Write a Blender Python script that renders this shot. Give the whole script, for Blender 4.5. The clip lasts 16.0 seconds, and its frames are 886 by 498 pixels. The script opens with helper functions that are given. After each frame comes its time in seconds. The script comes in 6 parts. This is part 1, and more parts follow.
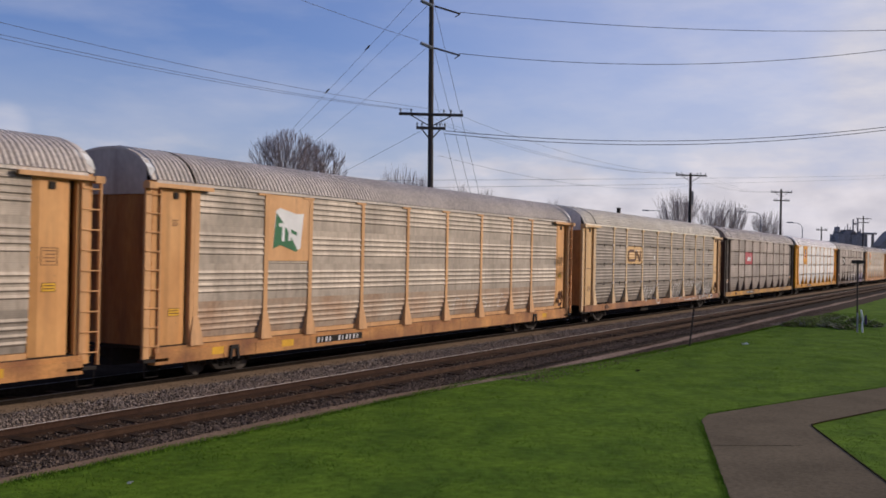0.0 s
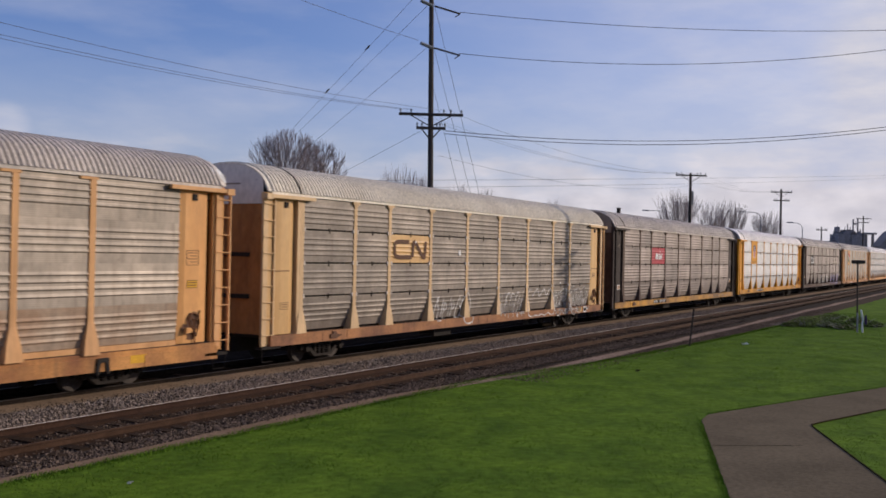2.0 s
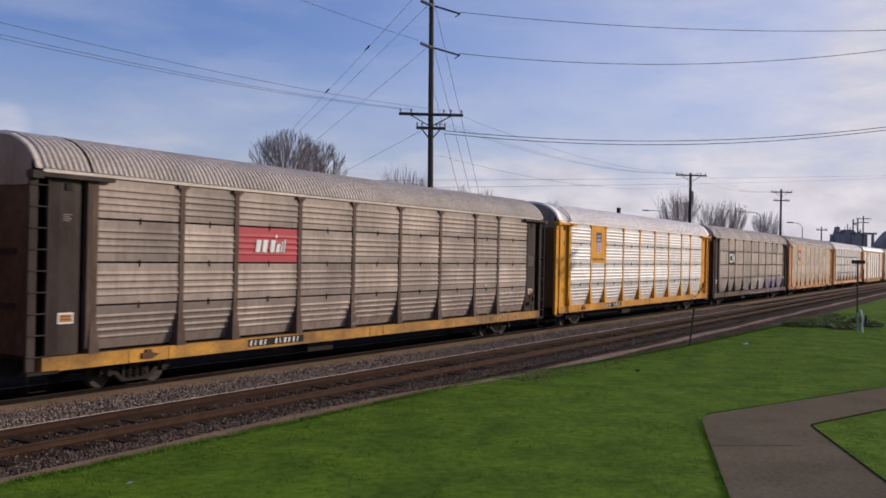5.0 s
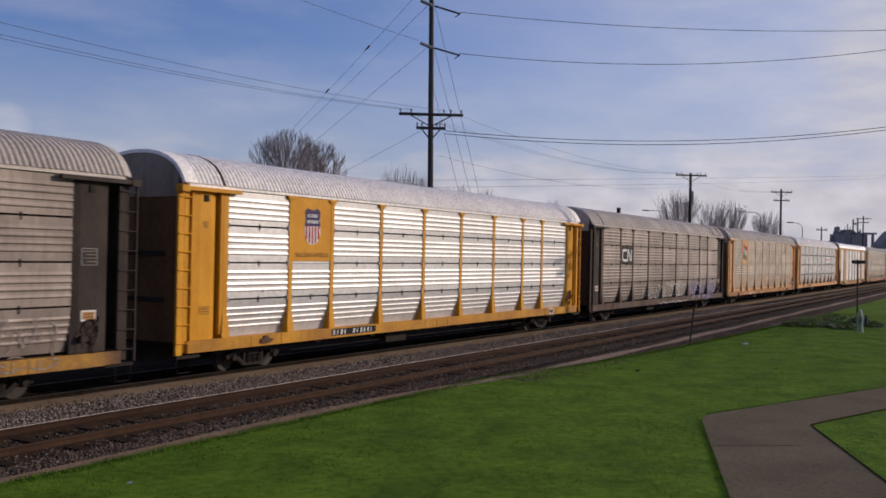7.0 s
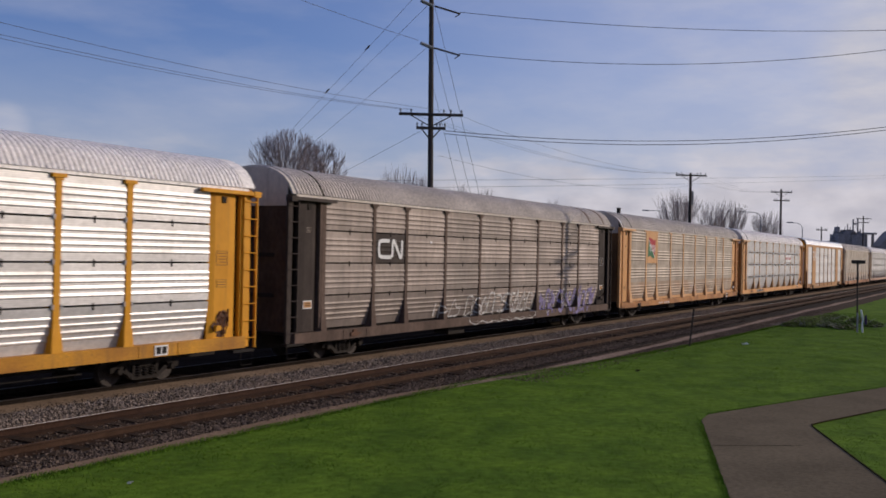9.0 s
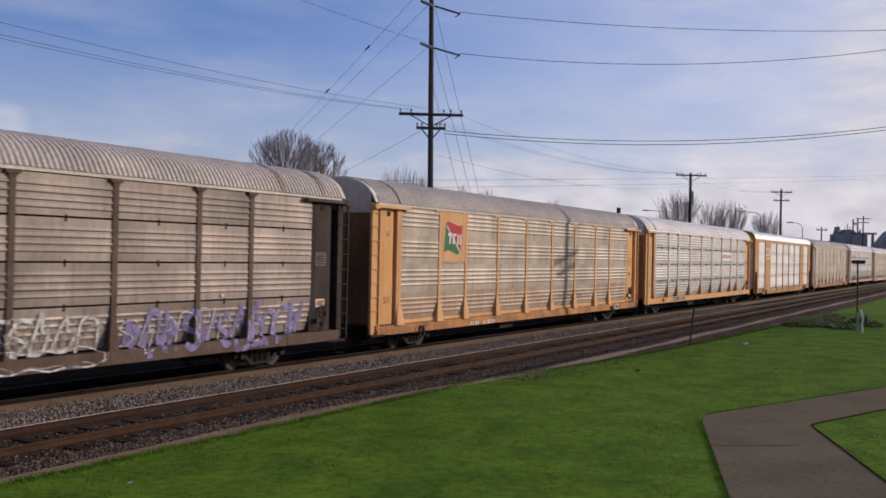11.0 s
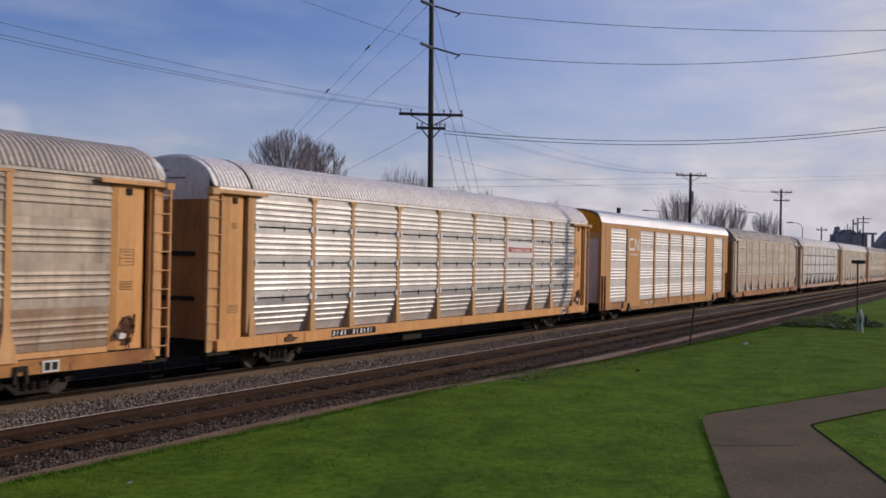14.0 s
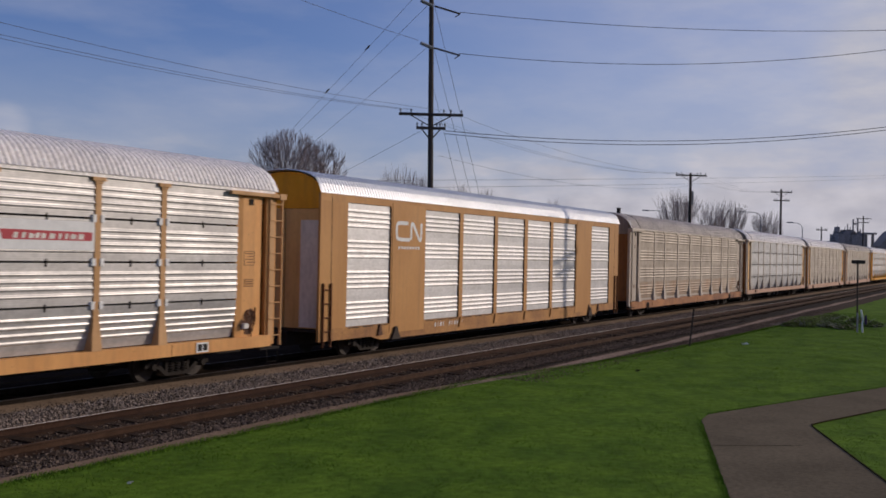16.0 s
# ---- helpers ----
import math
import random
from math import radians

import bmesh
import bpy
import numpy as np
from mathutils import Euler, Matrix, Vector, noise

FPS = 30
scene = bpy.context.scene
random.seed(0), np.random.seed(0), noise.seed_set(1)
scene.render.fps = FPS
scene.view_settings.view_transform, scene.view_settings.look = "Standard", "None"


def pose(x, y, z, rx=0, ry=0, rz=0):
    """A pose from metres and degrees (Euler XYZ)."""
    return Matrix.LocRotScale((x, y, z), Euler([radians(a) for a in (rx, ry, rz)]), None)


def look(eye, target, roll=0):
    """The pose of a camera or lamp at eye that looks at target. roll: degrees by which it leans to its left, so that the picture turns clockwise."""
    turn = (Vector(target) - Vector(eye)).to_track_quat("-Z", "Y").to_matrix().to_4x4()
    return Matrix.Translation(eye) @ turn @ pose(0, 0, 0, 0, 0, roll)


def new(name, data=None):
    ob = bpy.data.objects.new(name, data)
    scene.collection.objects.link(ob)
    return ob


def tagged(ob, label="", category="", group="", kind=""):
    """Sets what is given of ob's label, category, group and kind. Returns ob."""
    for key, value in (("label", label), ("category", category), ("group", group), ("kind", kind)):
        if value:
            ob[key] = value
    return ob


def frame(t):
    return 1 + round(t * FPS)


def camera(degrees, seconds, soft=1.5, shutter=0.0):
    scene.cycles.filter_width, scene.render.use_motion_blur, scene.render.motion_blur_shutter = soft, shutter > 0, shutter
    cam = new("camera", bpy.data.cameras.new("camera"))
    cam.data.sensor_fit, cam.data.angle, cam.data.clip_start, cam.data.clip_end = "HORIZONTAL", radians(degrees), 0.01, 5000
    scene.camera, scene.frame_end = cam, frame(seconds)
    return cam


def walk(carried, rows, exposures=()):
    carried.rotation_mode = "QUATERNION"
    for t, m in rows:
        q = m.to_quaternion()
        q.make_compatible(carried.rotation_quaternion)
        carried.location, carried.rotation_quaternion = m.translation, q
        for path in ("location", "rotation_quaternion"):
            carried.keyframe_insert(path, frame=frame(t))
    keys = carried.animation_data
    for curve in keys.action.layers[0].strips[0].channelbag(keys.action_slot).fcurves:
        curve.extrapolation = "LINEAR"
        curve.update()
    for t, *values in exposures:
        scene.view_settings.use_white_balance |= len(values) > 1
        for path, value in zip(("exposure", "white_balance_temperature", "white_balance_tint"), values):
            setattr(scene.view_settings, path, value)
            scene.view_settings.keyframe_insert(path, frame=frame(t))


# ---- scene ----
SPEED = 12.1          # metres per second, towards -x along the track
PITCH = 28.6          # coupled length of one car
TRACK_Y = 19.37       # centre of the track under the train
NEAR_Y = 14.97        # centre of the empty track
GROUND = -0.15

cam = camera(46.74, 16.0, soft=1.68, shutter=0.18)
EYE = (0.0, 0.0, 3.307)
AIM = (math.cos(radians(28.754)), math.sin(radians(28.754)), math.tan(radians(0.274)))
view = look(EYE, tuple(e + 10 * a for e, a in zip(EYE, AIM)), 1.183)
STOPS = [(0, -0.05), (1.5, -0.05), (3, -0.05), (4, 0.0), (4.7, 0.0), (7, -0.25), (7.5, -0.36), (8, -0.43), (8.5, -0.43), (9, -0.28), (9.7, -0.07), (12, -0.02), (13.5, -0.12), (14.5, -0.33), (15, -0.40), (16, -0.44)]
walk(cam, [(0, view), (16, view)], [(t, s, 6250 + 400 * min(0.0, s + 0.1), 11) for t, s in STOPS])

# ---- light ----
SUN_AZ, SUN_EL = -42.0, 17.5      # degrees; azimuth from +x
world = bpy.data.worlds.new("sky")
scene.world = world
world.use_nodes = True
nt = world.node_tree
nt.nodes.clear()
out = nt.nodes.new("ShaderNodeOutputWorld")
bg = nt.nodes.new("ShaderNodeBackground")
sky = nt.nodes.new("ShaderNodeTexSky")
sky.sky_type = "NISHITA"
sky.sun_disc = False
sky.sun_elevation = radians(SUN_EL)
sky.sun_rotation = radians(90 - SUN_AZ)
sky.altitude = 50
sky.air_density, sky.dust_density, sky.ozone_density = 1.0, 1.2, 2.0
coord = nt.nodes.new("ShaderNodeTexCoord")
sep = nt.nodes.new("ShaderNodeSeparateXYZ")
nt.links.new(coord.outputs["Generated"], sep.inputs[0])
# soft cloud bank low over the horizon, thinning upwards
low = nt.nodes.new("ShaderNodeMapRange")
low.inputs["From Min"].default_value, low.inputs["From Max"].default_value = 0.0, 0.20
low.inputs["To Min"].default_value, low.inputs["To Max"].default_value = 0.56, 0.0
nt.links.new(sep.outputs["Z"], low.inputs["Value"])
mp = nt.nodes.new("ShaderNodeMapping")
mp.inputs["Scale"].default_value = (3.0, 3.0, 11.0)
nt.links.new(coord.outputs["Generated"], mp.inputs[0])
cl = nt.nodes.new("ShaderNodeTexNoise")
cl.inputs["Scale"].default_value, cl.inputs["Detail"].default_value, cl.inputs["Roughness"].default_value = 1.6, 6, 0.55
nt.links.new(mp.outputs[0], cl.inputs["Vector"])
cr = nt.nodes.new("ShaderNodeMapRange")
cr.inputs["From Min"].default_value, cr.inputs["From Max"].default_value = 0.44, 0.68
nt.links.new(cl.outputs["Fac"], cr.inputs["Value"])
c2 = nt.nodes.new("ShaderNodeMath")
c2.operation = "MULTIPLY_ADD"
c2.use_clamp = True
nt.links.new(cr.outputs[0], c2.inputs[0])
c2.inputs[1].default_value = 0.20
# thin high haze that gathers round the sun
dot = nt.nodes.new("ShaderNodeVectorMath")
dot.operation = "DOT_PRODUCT"
nt.links.new(coord.outputs["Generated"], dot.inputs[0])
dot.inputs[1].default_value = (0.744, -0.541, 0.38)
veil = nt.nodes.new("ShaderNodeMapRange")
veil.interpolation_type = "SMOOTHSTEP"
veil.inputs["From Min"].default_value, veil.inputs["From Max"].default_value = 0.30, 0.95
veil.inputs["To Max"].default_value = 0.84
nt.links.new(dot.outputs["Value"], veil.inputs["Value"])
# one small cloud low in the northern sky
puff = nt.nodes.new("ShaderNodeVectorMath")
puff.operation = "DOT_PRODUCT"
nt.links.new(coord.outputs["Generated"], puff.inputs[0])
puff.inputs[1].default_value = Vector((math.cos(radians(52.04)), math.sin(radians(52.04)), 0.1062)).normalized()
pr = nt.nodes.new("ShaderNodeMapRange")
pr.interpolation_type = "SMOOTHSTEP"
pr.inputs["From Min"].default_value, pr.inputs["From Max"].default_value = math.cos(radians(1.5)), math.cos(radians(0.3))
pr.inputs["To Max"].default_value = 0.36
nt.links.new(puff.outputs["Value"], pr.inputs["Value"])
# a bright patch of cloud higher up towards the sun
glow = nt.nodes.new("ShaderNodeVectorMath")
glow.operation = "DOT_PRODUCT"
nt.links.new(coord.outputs["Generated"], glow.inputs[0])
glow.inputs[1].default_value = Vector((0.978, 0.080, 0.187)).normalized()
gr = nt.nodes.new("ShaderNodeMapRange")
gr.interpolation_type = "SMOOTHSTEP"
gr.inputs["From Min"].default_value, gr.inputs["From Max"].default_value = math.cos(radians(5.0)), math.cos(radians(0.5))
gr.inputs["To Max"].default_value = 0.30
nt.links.new(glow.outputs["Value"], gr.inputs["Value"])
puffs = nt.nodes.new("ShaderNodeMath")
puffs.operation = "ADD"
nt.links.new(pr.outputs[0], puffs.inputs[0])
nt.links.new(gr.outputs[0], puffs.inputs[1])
lowpuff = nt.nodes.new("ShaderNodeMath")
lowpuff.operation = "ADD"
nt.links.new(low.outputs[0], lowpuff.inputs[0])
nt.links.new(puffs.outputs[0], lowpuff.inputs[1])
both = nt.nodes.new("ShaderNodeMath")
both.operation = "ADD"
nt.links.new(lowpuff.outputs[0], both.inputs[0])
nt.links.new(veil.outputs[0], both.inputs[1])
nt.links.new(both.outputs[0], c2.inputs[2])
mixc = nt.nodes.new("ShaderNodeMix")
mixc.data_type = "RGBA"
nt.links.new(c2.outputs[0], mixc.inputs["Factor"])
# the blue of a cold, clear winter sky
tint = nt.nodes.new("ShaderNodeMix")
tint.data_type, tint.blend_type = "RGBA", "MULTIPLY"
tint.inputs["Factor"].default_value = 1.0
tint.inputs["B"].default_value = (0.91, 0.96, 1.41, 1)
nt.links.new(sky.outputs[0], tint.inputs["A"])
nt.links.new(tint.outputs["Result"], mixc.inputs["A"])
wisp = nt.nodes.new("ShaderNodeTexNoise")
wisp.inputs["Scale"].default_value, wisp.inputs["Detail"].default_value, wisp.inputs["Roughness"].default_value = 3.4, 7, 0.6
nt.links.new(mp.outputs[0], wisp.inputs["Vector"])
wr = nt.nodes.new("ShaderNodeMapRange")
wr.inputs["From Min"].default_value, wr.inputs["From Max"].default_value = 0.36, 0.66
nt.links.new(wisp.outputs["Fac"], wr.inputs["Value"])
white = nt.nodes.new("ShaderNodeMix")
white.data_type = "RGBA"
white.inputs["A"].default_value, white.inputs["B"].default_value = (5.7, 5.8, 6.9, 1), (7.3, 6.95, 7.25, 1)
nt.links.new(wr.outputs[0], white.inputs["Factor"])
nt.links.new(white.outputs["Result"], mixc.inputs["B"])
# a bank of pale cloud standing on the horizon
edge = nt.nodes.new("ShaderNodeMath")
edge.operation = "MULTIPLY_ADD"
nt.links.new(wisp.outputs["Fac"], edge.inputs[0])
edge.inputs[1].default_value = -0.09
nt.links.new(sep.outputs["Z"], edge.inputs[2])
bank = nt.nodes.new("ShaderNodeMapRange")
bank.interpolation_type = "SMOOTHSTEP"
bank.inputs["From Min"].default_value, bank.inputs["From Max"].default_value = 0.010, 0.056
bank.inputs["To Min"].default_value, bank.inputs["To Max"].default_value = 0.72, 0.0
nt.links.new(edge.outputs[0], bank.inputs["Value"])
banked = nt.nodes.new("ShaderNodeMix")
banked.data_type = "RGBA"
nt.links.new(bank.outputs[0], banked.inputs["Factor"])
nt.links.new(mixc.outputs["Result"], banked.inputs["A"])
lump = nt.nodes.new("ShaderNodeTexNoise")
lump.inputs["Scale"].default_value, lump.inputs["Detail"].default_value, lump.inputs["Roughness"].default_value = 17.0, 5, 0.5
ml = nt.nodes.new("ShaderNodeMapping")
ml.inputs["Scale"].default_value = (1.0, 1.0, 2.2)
nt.links.new(coord.outputs["Generated"], ml.inputs[0])
nt.links.new(ml.outputs[0], lump.inputs["Vector"])
lr = nt.nodes.new("ShaderNodeMapRange")
lr.inputs["From Min"].default_value, lr.inputs["From Max"].default_value = 0.38, 0.64
nt.links.new(lump.outputs["Fac"], lr.inputs["Value"])
lumps = nt.nodes.new("ShaderNodeMix")
lumps.data_type = "RGBA"
lumps.inputs["A"].default_value, lumps.inputs["B"].default_value = (6.25, 5.75, 6.0, 1), (8.6, 7.85, 7.9, 1)
nt.links.new(lr.outputs[0], lumps.inputs["Factor"])
nt.links.new(lumps.outputs["Result"], banked.inputs["B"])
nt.links.new(banked.outputs["Result"], bg.inputs["Color"])
bg.inputs["Strength"].default_value = 0.099
nt.links.new(bg.outputs[0], out.inputs["Surface"])

sun = new("sun", bpy.data.lights.new("sun", "SUN"))
sun.data.energy, sun.data.angle, sun.data.color = 3.05, radians(0.55), (1.0, 0.83, 0.66)
sun_dir = Vector((math.cos(radians(SUN_AZ)) * math.cos(radians(SUN_EL)), math.sin(radians(SUN_AZ)) * math.cos(radians(SUN_EL)), math.sin(radians(SUN_EL))))
sun.matrix_world = look(tuple(sun_dir * 50), (0, 0, 0))


# ---- materials ----
def surf(name, c1, c2, rough=0.7, metal=0.0, scale=1.2, fine=30.0, bump=0.25, stretch=(1, 1, 1), rnd=0.12, grain=0.25, spec=0.5, specks=0.0, lines=0.0):
    """Two-scale procedural surface: broad patches between c1 and c2, fine grain, relief, and a little difference from object to object."""
    m = bpy.data.materials.new(name)
    m.use_nodes = True
    t = m.node_tree
    b = t.nodes["Principled BSDF"]
    b.inputs["Metallic"].default_value = metal
    b.inputs["Specular IOR Level"].default_value = spec
    tc, oi = t.nodes.new("ShaderNodeTexCoord"), t.nodes.new("ShaderNodeObjectInfo")
    sh = t.nodes.new("ShaderNodeVectorMath")
    sh.operation = "MULTIPLY_ADD"
    t.links.new(oi.outputs["Random"], sh.inputs[0])
    sh.inputs[1].default_value = (31.0, 17.0, 23.0)
    t.links.new(tc.outputs["Object"], sh.inputs[2])
    mp = t.nodes.new("ShaderNodeMapping")
    mp.inputs["Scale"].default_value = stretch
    t.links.new(sh.outputs[0], mp.inputs[0])
    n1, n2 = t.nodes.new("ShaderNodeTexNoise"), t.nodes.new("ShaderNodeTexNoise")
    for n, s, d in ((n1, scale, 5), (n2, fine, 3)):
        n.inputs["Scale"].default_value, n.inputs["Detail"].default_value = s, d
        t.links.new(mp.outputs[0], n.inputs["Vector"])
    r1 = t.nodes.new("ShaderNodeMapRange")
    r1.inputs["From Min"].default_value, r1.inputs["From Max"].default_value = 0.3, 0.7
    t.links.new(n1.outputs["Fac"], r1.inputs["Value"])
    mx = t.nodes.new("ShaderNodeMix")
    mx.data_type = "RGBA"
    mx.inputs["A"].default_value, mx.inputs["B"].default_value = (*c1, 1), (*c2, 1)
    t.links.new(r1.outputs[0], mx.inputs["Factor"])
    r2 = t.nodes.new("ShaderNodeMapRange")
    r2.inputs["From Min"].default_value, r2.inputs["From Max"].default_value = 0.25, 0.75
    r2.inputs["To Min"].default_value, r2.inputs["To Max"].default_value = 1 - grain, 1 + grain
    t.links.new(n2.outputs["Fac"], r2.inputs["Value"])
    r3 = t.nodes.new("ShaderNodeMapRange")
    r3.inputs["To Min"].default_value, r3.inputs["To Max"].default_value = 1 - rnd, 1 + rnd
    t.links.new(oi.outputs["Random"], r3.inputs["Value"])
    mu = t.nodes.new("ShaderNodeMath")
    mu.operation = "MULTIPLY"
    t.links.new(r2.outputs[0], mu.inputs[0])
    t.links.new(r3.outputs[0], mu.inputs[1])
    vs = t.nodes.new("ShaderNodeVectorMath")
    vs.operation = "SCALE"
    t.links.new(mx.outputs["Result"], vs.inputs[0])
    t.links.new(mu.outputs[0], vs.inputs["Scale"])
    t.links.new(vs.outputs[0], b.inputs["Base Color"])
    if specks:
        # rust specks and grimy runs on old sheet steel
        vo, vr = t.nodes.new("ShaderNodeTexVoronoi"), t.nodes.new("ShaderNodeMapRange")
        vo.inputs["Scale"].default_value = 3.4
        t.links.new(sh.outputs[0], vo.inputs["Vector"])
        vr.inputs["From Min"].default_value, vr.inputs["From Max"].default_value = 0.05, 0.11
        vr.inputs["To Min"].default_value, vr.inputs["To Max"].default_value = specks, 0.0
        t.links.new(vo.outputs["Distance"], vr.inputs["Value"])
        run, rm = t.nodes.new("ShaderNodeTexNoise"), t.nodes.new("ShaderNodeMapping")
        rm.inputs["Scale"].default_value = (5.0, 5.0, 0.35)
        t.links.new(sh.outputs[0], rm.inputs[0])
        t.links.new(rm.outputs[0], run.inputs["Vector"])
        run.inputs["Scale"].default_value, run.inputs["Detail"].default_value = 1.0, 4
        rn = t.nodes.new("ShaderNodeMapRange")
        rn.inputs["From Min"].default_value, rn.inputs["From Max"].default_value = 0.52, 0.75
        rn.inputs["To Max"].default_value = specks * 0.9
        t.links.new(run.outputs["Fac"], rn.inputs["Value"])
        mxx = t.nodes.new("ShaderNodeMath")
        mxx.operation = "MAXIMUM"
        t.links.new(vr.outputs[0], mxx.inputs[0])
        t.links.new(rn.outputs[0], mxx.inputs[1])
        ru = t.nodes.new("ShaderNodeMix")
        ru.data_type = "RGBA"
        ru.inputs["B"].default_value = (0.10, 0.065, 0.045, 1)
        t.links.new(mxx.outputs[0], ru.inputs["Factor"])
        t.links.new(vs.outputs[0], ru.inputs["A"])
        t.links.new(ru.outputs["Result"], b.inputs["Base Color"])
    rr = t.nodes.new("ShaderNodeMapRange")
    rr.inputs["To Min"].default_value, rr.inputs["To Max"].default_value = max(0.05, rough - 0.12), min(1.0, rough + 0.12)
    t.links.new(n1.outputs["Fac"], rr.inputs["Value"])
    t.links.new(rr.outputs[0], b.inputs["Roughness"])
    if bump:
        bp = t.nodes.new("ShaderNodeBump")
        bp.inputs["Strength"].default_value, bp.inputs["Distance"].default_value = bump, 0.02
        t.links.new(n2.outputs["Fac"], bp.inputs["Height"])
        t.links.new(bp.outputs[0], b.inputs["Normal"])
        if lines:
            # fine level lines pressed into the sheet
            wv, wb = t.nodes.new("ShaderNodeTexWave"), t.nodes.new("ShaderNodeBump")
            wv.wave_type, wv.bands_direction = "BANDS", "Z"
            wv.inputs["Scale"].default_value, wv.inputs["Distortion"].default_value = 7.2, 0.6
            wv.inputs["Detail Scale"].default_value = 0.4
            t.links.new(tc.outputs["Object"], wv.inputs["Vector"])
            wb.inputs["Strength"].default_value, wb.inputs["Distance"].default_value = lines, 0.006
            t.links.new(wv.outputs["Fac"], wb.inputs["Height"])
            t.links.new(bp.outputs[0], wb.inputs["Normal"])
            t.links.new(wb.outputs[0], b.inputs["Normal"])
    return m


